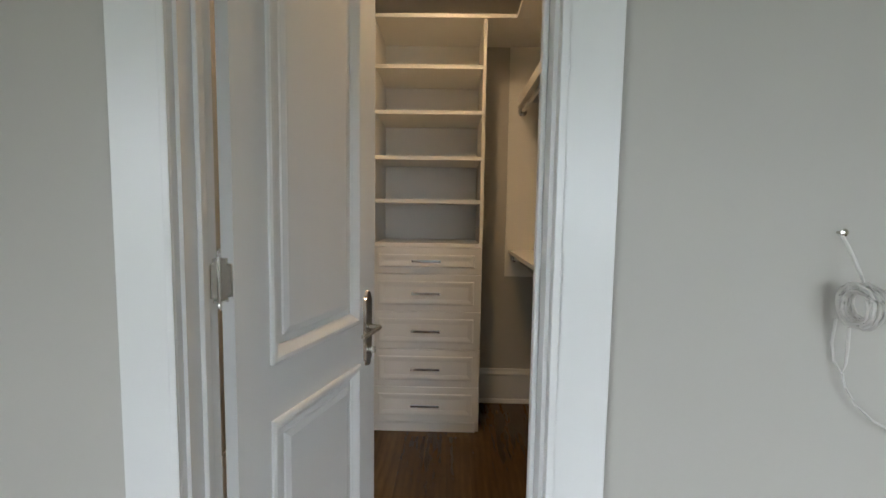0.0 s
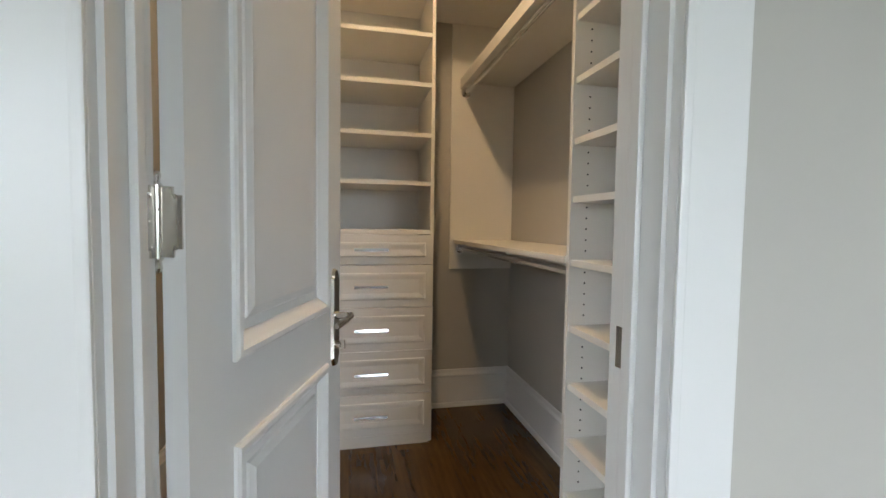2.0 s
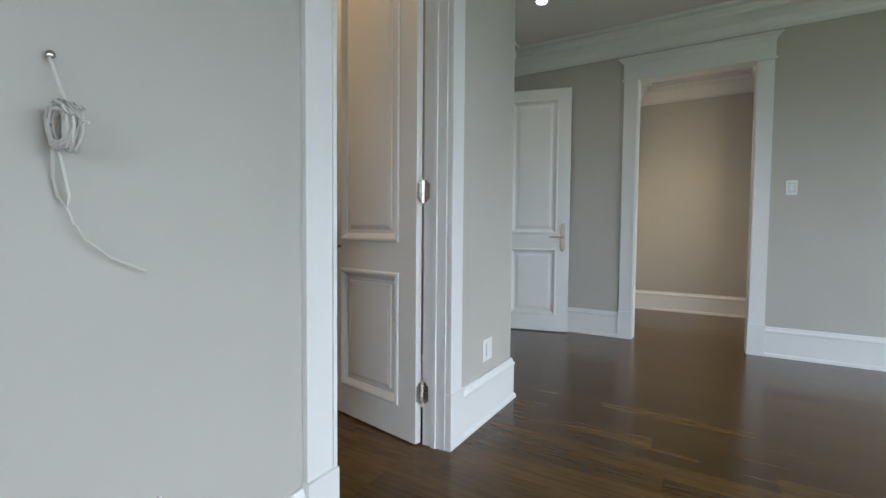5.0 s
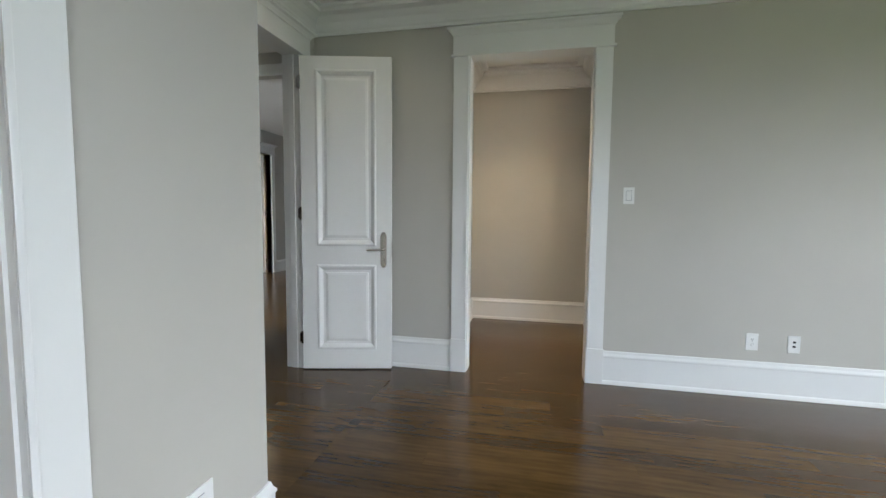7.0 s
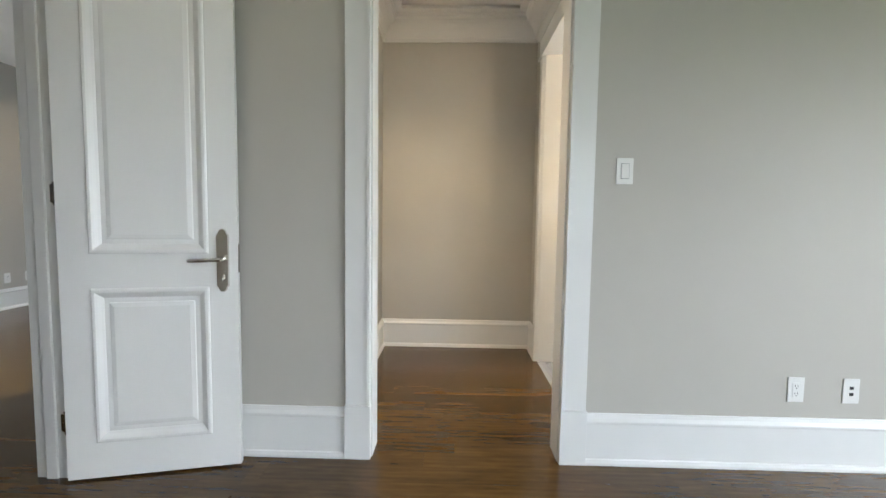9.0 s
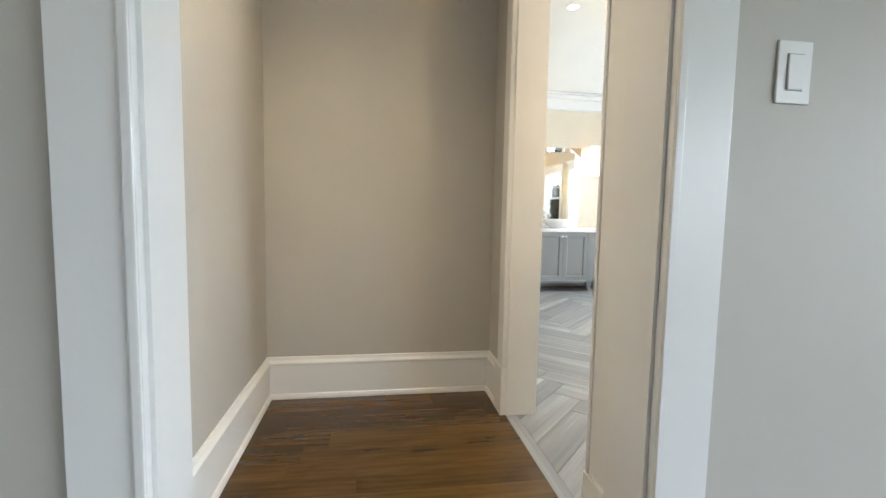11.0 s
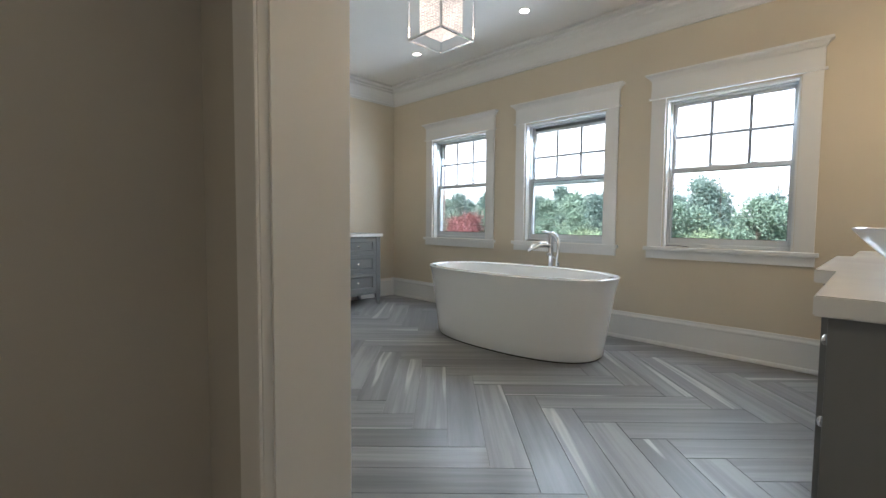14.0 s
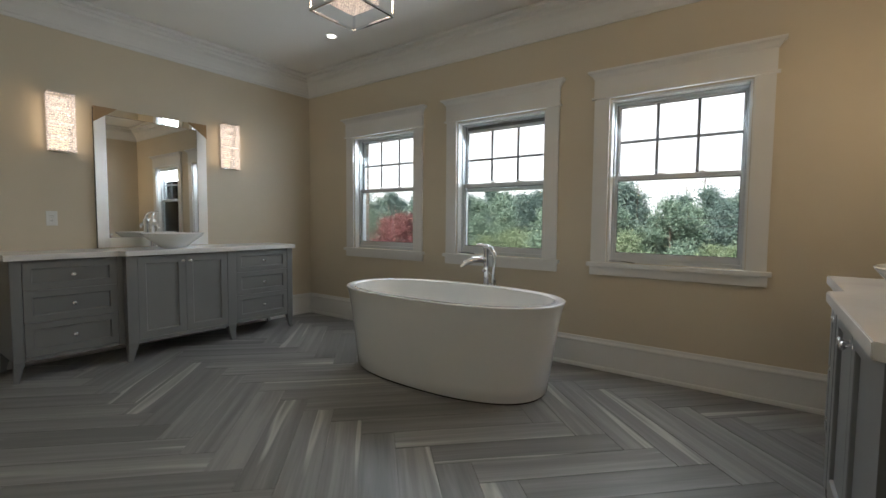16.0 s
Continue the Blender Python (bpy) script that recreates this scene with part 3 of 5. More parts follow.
def door_leaf(name, m, w, label, h=2.425, s=1, jamb=(0, -1, 0), handles=True, drop=0.0):
    """A two-panel leaf: the hinge pin at the local origin, the leaf along +x, one face at y 0 and the other at -0.036 s.
    jamb: the world direction of the jamb's hinge plates."""
    door = tagged(empty(name, m), label, "door", kind="structure")
    y0, y1 = sorted((-0.036 * s, 0.0))
    ym = (y0 + y1) / 2
    st, tr = 0.135, 0.115
    zb, zl0, zl1, zt = 0.185, 0.825 - drop, 1.005 - drop, h - tr
    bm = bmesh.new()
    for a, b, c, d in ((0.003, st, 0.010, h), (w - st, w, 0.010, h), (st, w - st, 0.010, zb), (st, w - st, zl0, zl1), (st, w - st, zt, h)):
        box(bm, a, b, y0, y1, c, d)
    part("leaf_frame", bm, TRIM, door)
    for lo, hi in ((zb, zl0), (zl1, zt)):
        p = fresh(st - 0.002, w - st + 0.002, ym - 0.006, ym + 0.006, lo - 0.002, hi + 0.002)
        for out, y in ((1, y1), (-1, y0)):
            ring_on(p, st, w - st, lo, hi, y, out, MOULD)
            ring_on(p, st + 0.045, w - st - 0.045, lo + 0.045, hi - 0.045, y, out, [(0, -0.013), (0.004, -0.008), (0.022, -0.003), (0.022, -0.013)])
            ys = sorted((y - out * 0.013, y - out * 0.003))
            box(p, st + 0.066, w - st - 0.066, ys[0], ys[1], lo + 0.066, hi - 0.066)
        part("panel", p, TRIM, door, "raised panel with a moulded surround")
    if handles:
        lever_set(door, w, 0.965 - drop, 1, y1)
        lever_set(door, w, 0.965 - drop, -1, y0)
        part("latch_plate", fresh(w + 0.0003, w + 0.002, ym - 0.012, ym + 0.012, 0.90, 1.03), NICKEL, door, "nickel latch plate in the edge")
    way = m.to_3x3().inverted() @ Vector(jamb)
    for z in (0.25, 1.24 - 1.4 * drop, 2.24):
        hinge(door, s, z, way)
    return door


def leaf_pose(hx, hy, fx, fy):
    return pose(hx, hy, 0, 0, 0, math.degrees(math.atan2(fy - hy, fx - hx)))


# walk-in closet door, standing open into the closet
door_leaf("door_closet", leaf_pose(0.694, 1.622, 0.900, 2.300), 0.703, "white two-panel closet door, open into the closet", s=1, drop=0.035)
door_leaf("door_second_closet", leaf_pose(3.356, 1.622, 3.469, 2.300), 0.693, "white two-panel door, half open into the second closet", s=-1, drop=0.03)
door_leaf("door_entry_open", leaf_pose(5.898, 2.358, 6.071, 1.665), 0.697, "white two-panel entry door leaf, open against the wall", s=1, jamb=(0, 1, 0))
door_leaf("door_entry_shut", pose(4.507, 2.374, 0), 0.697, "white two-panel entry door leaf, shut, beside the open one", s=-1, jamb=(0, 1, 0))
door_leaf("door_far", leaf_pose(10.93, 6.13, 10.55, 6.72), 0.70, "white panelled door, half open in the far room", s=-1, handles=False)
solid("strike_plate", fresh(1.4028, 1.4055, 1.555, 1.592, 0.955, 1.025), NICKEL, "nickel strike plate in the closet door jamb", "strike plate", kind="")

# ---- windows ----


def bath_window(number, x, drop):
    win = tagged(empty(f"window_{number}"), "white double-hung window, six-pane upper sash over a clear lower sash", "window", kind="structure")
    m = local((x - WIN_W / 2, -3.645, 0), E_, N_)
    w, b, t = WIN_W, WIN_B, WIN_T
    for lo, hi in ((-0.118, -0.004), (w + 0.004, w + 0.118)):
        part("casing", moved(fresh(lo, hi, 0, 0.020, b + 0.0005, t + 0.012, bevel=0.002), m), TRIM, win)
    head(win, m, -0.122, w + 0.122, t + 0.022, 0.145)
    part("window_sill", moved(fresh(-0.145, w + 0.145, -0.015, 0.042, b - 0.032, b, bevel=0.006), m), TRIM, win)
    part("apron", moved(fresh(-0.125, w + 0.125, 0, 0.020, b - 0.100, b - 0.0325, bevel=0.003), m), TRIM, win)
    for lo, hi, c, d in ((0.0005, 0.014, b, t), (w - 0.014, w - 0.0005, b, t)):
        part("reveal", moved(fresh(lo, hi, -0.09, -0.0005, c, d), m), TRIM, win)
    part("reveal", moved(fresh(0.0145, w - 0.0145, -0.09, -0.0005, t - 0.014, t - 0.0005), m), TRIM, win)
    fr = bmesh.new()
    for lo, hi, c, d in ((0.014, 0.024, b, t - 0.014), (w - 0.024, w - 0.014, b, t - 0.014), (0.024, w - 0.024, b, b + 0.028), (0.024, w - 0.024, t - 0.024, t - 0.014)):
        box(fr, lo, hi, -0.155, -0.060, c, d, bevel=0.003)
    part("window_frame", moved(fr, m), VINYL, win)
    mid = 1.50
    # dark strip added to close the see-through gap above the upper sash
    part("head_gap_strip", moved(fresh(0.024, w - 0.024, -0.150, -0.146, t - 0.024 - 0.022 - drop, t - 0.024), m), GASKET, win, "dark strip behind the gap above the upper sash")
    for lo in (0.0245, w - 0.0285):
        part("side_track", moved(fresh(lo, lo + 0.004, -0.112, -0.107, b + 0.030, t - 0.026), m), GASKET, win, "dark weather strip beside the sashes")

    def sash(y, z0, z1, rail0, rail1, grid):
        s = bmesh.new()
        a, c, st = 0.026, w - 0.026, 0.020
        for lo, hi, e, f in ((a, a + st, z0, z1), (c - st, c, z0, z1), (a + st, c - st, z0, z0 + rail0), (a + st, c - st, z1 - rail1, z1)):
            box(s, lo, hi, y - 0.016, y + 0.016, e, f, bevel=0.003)
        ob = part("upper_sash" if grid else "lower_sash", moved(s, m), VINYL, win)
        g0, g1, h0, h1 = a + st - 0.002, c - st + 0.002, z0 + rail0 - 0.002, z1 - rail1 + 0.002
        pane = part("pane", moved(fresh(g0, g1, y - 0.003, y + 0.003, h0, h1), m), GLASS, ob)
        pane.visible_shadow = False
        seal = bmesh.new()
        for lo, hi, e, f in ((g0, g0 + 0.007, h0, h1), (g1 - 0.007, g1, h0, h1), (g0 + 0.007, g1 - 0.007, h0, h0 + 0.007), (g0 + 0.007, g1 - 0.007, h1 - 0.007, h1)):
            box(seal, lo, hi, y + 0.0034, y + 0.009, e, f)
        part("gasket", moved(seal, m), GASKET, ob, "dark grey gasket round the glass")
        if grid:
            for k in (1, 2):
                u = g0 + (g1 - g0) * k / 3
                part("glazing_bar", moved(fresh(u - 0.011, u + 0.011, y + 0.0035, y + 0.011, h0, h1, bevel=0.002), m), BACKLIT_BAR, ob)
            z = (h0 + h1) / 2
            part("glazing_bar", moved(fresh(g0, g1, y + 0.004, y + 0.012, z - 0.011, z + 0.011, bevel=0.002), m), BACKLIT_BAR, ob)
        return ob
    sash(-0.128, mid - 0.02 - drop, t - 0.025 - drop, 0.034, 0.020, True)
    low = sash(-0.088, b + 0.029, mid + 0.018, 0.046, 0.034, False)
    for u in (0.30, 0.60):
        latch = fresh(u * w - 0.028, u * w + 0.028, -0.098, -0.074, mid + 0.0185, mid + 0.026, bevel=0.003)
        tube(latch, [(u * w, -0.086, mid + 0.026), (u * w + 0.02, -0.072, mid + 0.030)], [0.008, 0.005], 8)
        part("sash_lock", moved(latch, m), PLASTIC, low, "small white sash lock")
    lamp("window_daylight", "AREA", 6.2, DAY, look((x, -3.645 - 0.175, (mid - 0.015 + t - 0.03) / 2), (x, 0, -0.2)), size=w - 0.10, size_y=t - 0.03 - mid + 0.015)
    if number > 1:
        tag = bmesh.new()
        pts = [(w - 0.16 + 0.05 * math.cos(a), 0.002 + 0.012 * math.sin(a), b + 0.006 + 0.010 * math.cos(a * 0.5) ** 2) for a in [k * 0.5 for k in range(13)]]
        tube(tag, pts + [(w - 0.02, -0.01, b + 0.012)], 0.0022, 6)
        tagged(finish("cord", moved(tag, m), DARK, True), "thin dark cord loop lying on the window sill", "cord")
    return win


bath_window(1, WIN_X[2], 0.0)
bath_window(2, WIN_X[1], 0.035)
bath_window(3, WIN_X[0], 0.0)

# ---- closet fittings ----


def box_part(name, parent, material, *dims, bevel=0.0012, label=""):
    return part(name, fresh(*dims, bevel=bevel), material, parent, label)


def drawer_front(parent, x0, x1, z0, z1, y, name="drawer"):
    """A raised-panel drawer front facing -y with a square bar pull."""
    bm = fresh(x0, x1, y, y + 0.018, z0, z1, bevel=0.002)
    ring_on(bm, x0 + 0.045, x1 - 0.045, z0 + 0.045, z1 - 0.045, y, -1, [(-0.004, 0.0), (0.0, 0.0045), (0.010, 0.0045), (0.030, 0.001), (0.030, -0.001)])
    dr = part(name, bm, MELAMINE, parent, "white raised-panel drawer front")
    c, z = (x0 + x1) / 2, (z0 + z1) / 2
    pull = fresh(c - 0.088, c + 0.088, y - 0.030, y - 0.022, z - 0.008, z + 0.008, bevel=0.002)
    for u in (-0.080, 0.072):
        box(pull, c + u, c + u + 0.008, y - 0.0225, y + 0.002, z - 0.007, z + 0.007)
    part("handle", pull, CHROME, dr, "polished chrome bar pull")
    return dr


tower = tagged(empty("drawer_tower"), "white closet tower with five drawers under open shelves", "closet tower")
TX0, TX1, TY, TB = 0.745, 1.410, 3.273, 3.716
for a in (TX0, TX1 - 0.019):
    box_part("side_panel", tower, MELAMINE, a, a + 0.019, TY, TB, 0.0, 2.462)
box_part("back_panel", tower, MELAMINE, TX0 + 0.019, TX1 - 0.019, TB - 0.012, TB, 0.06, 2.462, bevel=0)
for z in (2.193, 1.933, 1.669, 1.414, 1.154):
    box_part("shelf", tower, MELAMINE, TX0 + 0.0195, TX1 - 0.0195, TY + 0.001, TB - 0.0125, z - 0.011, z + 0.011)
edges = (1.141, 0.980, 0.752, 0.520, 0.285, 0.062)
for hi, lo in zip(edges, edges[1:]):
    drawer_front(tower, TX0 + 0.004, TX1 - 0.004, lo + 0.0015, hi - 0.0015, TY - 0.019)
box_part("plinth", tower, MELAMINE, TX0 + 0.004, TX1 - 0.022, TY - 0.014, TY - 0.0005, 0.0, 0.060)

top = bmesh.new()
for dims in ((0.205, 2.015, TY - 0.01, 3.716, 2.463, 2.485), (1.577, 2.015, 1.66, TY - 0.0105, 2.463, 2.485)):
    box(top, *dims)
tagged(finish("top_shelf", top, MELAMINE), "white top shelf running round the closet corner", "shelf")

hang = tagged(empty("hanging_unit"), "white double hanging unit with two shelves and two chrome rods", "closet unit")
box_part("end_panel", hang, MELAMINE, 1.600, 2.018, 3.700, 3.717, 0.912, 2.461)
box_part("upper_shelf", hang, MELAMINE, 1.655, 2.018, 2.206, 3.6995, 2.098, 2.120)
box_part("front_rail", hang, MELAMINE, 1.655, 1.673, 2.206, 3.6995, 2.058, 2.0975)
box_part("lower_shelf", hang, MELAMINE, 1.622, 2.018, 2.206, 3.6995, 1.078, 1.100)
box_part("lower_rail", hang, MELAMINE, 1.985, 2.017, 2.206, 3.6995, 0.985, 1.0775)
for x, z in ((1.690, 2.035), (1.668, 1.045)):
    rod = bmesh.new()
    tube(rod, [(x, 2.206, z), (x, 3.6995, z)], 0.0145, 14)
    r = part("rod", rod, CHROME, hang, "polished chrome hanging rod", smooth=True)
    cup = bmesh.new()
    lathe(cup, [(0.030, 0.0), (0.030, 0.006), (0.022, 0.010), (0.022, 0.022), (0.018, 0.022)], 18, m=Matrix.Translation((x, 3.699, z)) @ pose(0, 0, 0, 90))
    part("rod_flange", cup, CHROME, r, smooth=True)

rack = tagged(empty("shelf_tower"), "white adjustable shoe shelf tower with drilled side panels", "closet tower")
for y in (2.187, 1.665):
    box_part("side_panel", rack, MELAMINE, 1.630, 2.018, y, y + 0.018, 0.0, 2.462)
for z in (0.15, 0.33, 0.507, 0.689, 0.873, 1.080, 1.277, 1.454, 1.639, 1.828, 2.01, 2.20, 2.39):
    box_part("shelf", rack, MELAMINE, 1.636, 2.016, 1.6835, 2.1865, z - 0.010, z + 0.010)
pins = bmesh.new()
for k in range(66):
    z = 0.20 + k * 0.034
    if all(abs(z - s) > 0.02 for s in (0.33, 0.507, 0.689, 0.873, 1.080, 1.277, 1.454, 1.639, 1.828, 2.01, 2.20, 2.39)):
        for x in (1.685, 1.93):
            lathe(pins, [(0.003, 0.0), (0.003, 0.0006)], 8, m=Matrix.Translation((x, 2.1868, z)) @ pose(0, 0, 0, 90))
tagged(part("peg_holes", pins, DARK, rack), kind="stuff")

# ---- small fittings on the walls ----


def plate(name, m, w, h, label, face="rocker"):
    """A wall plate; local: along the wall, out, up."""
    ob = tagged(empty(name), label, name.replace("_", " "))
    part("cover_plate", moved(fresh(-w / 2, w / 2, 0.0003, 0.006, -h / 2, h / 2, bevel=0.003), m), PLASTIC, ob)
    if face == "rocker":
        # the raised rocker's edge shade, put in as a thin grey sheet
        part("rocker_shade_line", moved(fresh(-0.0190, 0.0190, 0.0061, 0.0066, -0.0350, 0.0350), m), GASKET, ob, "thin grey sheet for the shade line round the rocker")
        part("rocker", moved(fresh(-0.017, 0.017, 0.0062, 0.010, -0.033, 0.033, bevel=0.002), m), PLASTIC, ob)
    elif face == "duplex":
        part("socket_insert", moved(fresh(-0.017, 0.017, 0.0062, 0.008, -0.034, 0.034, bevel=0.002), m), PLASTIC, ob)
        for z in (-0.018, 0.018):
            slot = bmesh.new()
            for u in (-0.006, 0.006):
                box(slot, u - 0.0012, u + 0.0012, 0.0082, 0.0088, z - 0.003, z + 0.006)
            lathe(slot, [(0.0025, 0), (0.0025, 0.0006)], 8, m=Matrix.Translation((0, 0.0082, z - 0.010)) @ pose(0, 0, 0, -90))
            part("slots", moved(slot, m), DARK, ob)
    else:
        for z, c in ((0.016, DARK), (-0.014, DARK)):
            part("jack", moved(fresh(-0.009, 0.009, 0.0062, 0.0085, z - 0.007, z + 0.007, bevel=0.001), m), c, ob, "dark jack")
    return ob


plate("light_switch", local((FACE_E, -0.070, 1.384), N_, W_), 0.075, 0.118, "white rocker light switch on the grey wall")
plate("power_outlet", local((FACE_E, -0.905, 0.382), N_, W_), 0.075, 0.118, "white duplex power outlet above the baseboard", "duplex")
plate("data_outlet", local((FACE_E, -1.158, 0.380), N_, W_), 0.075, 0.118, "white data and cable outlet above the baseboard", "jack")
plate("power_outlet", local((2.100, FACE_N, 0.370), E_, S), 0.075, 0.118, "white duplex power outlet above the baseboard", "duplex")
plate("blank_outlet", local((3.80, FACE_N, 0.375), E_, S), 0.115, 0.118, "white outlet plate near the wall corner", "rocker")
plate("power_outlet", local((11.815, -1.145, 1.155), N_, W_), 0.072, 0.118, "white power outlet above the vanity", "duplex")
plate("power_outlet", local((9.16, 6.0, 0.37), E_, S), 0.075, 0.118, "white power outlet in the far room", "duplex")
plate("data_outlet", local((9.42, 6.0, 0.37), E_, S), 0.075, 0.118, "white data outlet in the far room", "jack")

coil = tagged(empty("cable_coil"), "coil of thin white cable hanging from a screw in the wall", "cable")
nail = bmesh.new()
lathe(nail, [(0.003, 0.0), (0.003, 0.012), (0.0075, 0.013), (0.0075, 0.016), (0.002, 0.018)], 12, m=Matrix.Translation((1.962, FACE_N, 1.325)) @ pose(0, 0, 0, 90))
part("screw", nail, NICKEL, coil, "dark metal screw", smooth=True)
cx, cy, cz = 1.965, 1.435, 1.194
wire = bmesh.new()
loop = [(1.960, FACE_N - 0.012, 1.322), (1.961, 1.468, 1.300), (1.963, 1.452, 1.272), (1.964, 1.440, 1.250)]
rng = random.Random(4)
for k in range(16 * 11):
    a = 1.6 - 2 * math.pi * k / 16
    turn = k / 16
    r = 0.029 + 0.006 * math.sin(turn * 2.4) + rng.uniform(-0.0015, 0.0015)
    out = 0.013 * math.sin(turn * 1.7 + 0.6) + rng.uniform(-0.002, 0.002)
    loop.append((cx + 0.12 * r * math.cos(a) + out, cy - 0.99 * r * math.cos(a) + 0.1 * out, cz + 1.2 * r * math.sin(a)))
tube(wire, loop, 0.0030, 8)
part("coiled_wire", wire, CABLE, coil, smooth=True)
wrap = bmesh.new()
tube(wrap, [(cx + 0.016 * math.sin(a), cy - 0.029 + 0.012 * math.cos(a), cz + 0.004 + 0.0025 * k) for k, a in enumerate([0.8 * i for i in range(16)])]
     + [(cx + 0.010, cy - 0.046, cz + 0.006), (cx + 0.014, cy - 0.056, cz + 0.003)], 0.003, 8)
part("wrapped_wire", wrap, CABLE, coil, smooth=True)
tail = bmesh.new()
tube(tail, [(1.962, 1.452, 1.150), (1.972, 1.462, 1.11), (1.980, 1.472, 1.075), (1.979, 1.477, 1.054), (1.968, 1.484, 1.075), (1.962, 1.486, 1.11), (1.961, 1.480, 1.16)], 0.0028, 8)
tube(tail, [(1.979, 1.477, 1.054), (1.988, 1.477, 1.025), (2.008, 1.475, 0.992), (2.045, 1.472, 0.960), (2.105, 1.470, 0.930)], 0.0024, 8)
part("loose_tail", tail, CABLE, coil, smooth=True)

# ---- bathroom ----


def shaker(parent, name, u0, u1, z0, z1, v, knob_at, rail=0.055):
    """A framed front facing +v with a recessed panel, and a chrome knob."""
    bm = bmesh.new()
    for a, b, c, d in ((u0, u0 + rail, z0, z1), (u1 - rail, u1, z0, z1), (u0 + rail, u1 - rail, z0, z0 + rail), (u0 + rail, u1 - rail, z1 - rail, z1)):
        box(bm, a, b, v, v + 0.020, c, d)
    box(bm, u0 + rail, u1 - rail, v, v + 0.008, z0 + rail, z1 - rail)
    ring_on(bm, u0 + rail, u1 - rail, z0 + rail, z1 - rail, v + 0.008, 1, [(0, 0.0), (0, 0.011), (0.003, 0.010), (0.009, 0.001), (0.009, 0.0)])
    front = part(name, bm, GREY, parent)
    k = bmesh.new()
    lathe(k, [(0.009, 0.0), (0.009, 0.002), (0.005, 0.004), (0.0048, 0.014), (0.010, 0.019), (0.0145, 0.024), (0.0145, 0.027), (0.010, 0.031), (0.003, 0.033)], 16,
          m=Matrix.Translation((knob_at[0], v + 0.0202, knob_at[1])) @ pose(0, 0, 0, -90))
    part("knob", k, CHROME, front, "round chrome knob", smooth=True)
    return front


def foot(bm, u, v, w, d, out_u, z=0.145):
    """A post's curved, tapering foot."""
    rings = []
    for f in (0.0, 0.25, 0.5, 0.75, 1.0):
        s = 0.52 + 0.48 * f ** 1.5
        kick = 0.012 * (1 - f) ** 2
        cu, cv = u + out_u * kick + out_u * (1 - s) * w * 0.25, v + kick - (1 - s) * d * 0.2
        rings.append([bm.verts.new((cu + a * w * s / 2, cv + b * d * s / 2, z * f)) for a, b in ((-1, -1), (1, -1), (1, 1), (-1, 1))])
    for r, q in zip(rings, rings[1:]):
        for i in range(4):
            bm.faces.new((r[i], r[(i + 1) % 4], q[(i + 1) % 4], q[i]))
    bm.faces.new(list(reversed(rings[0])))
    bm.faces.new(rings[-1])


def post(parent, u, v, w, d, out_u, top=0.858):
    bm = fresh(u - w / 2, u + w / 2, v - d / 2, v + d / 2, 0.145, top, bevel=0.002)
    foot(bm, u, v, w, d, out_u)
    part("leg", bm, GREY, parent)


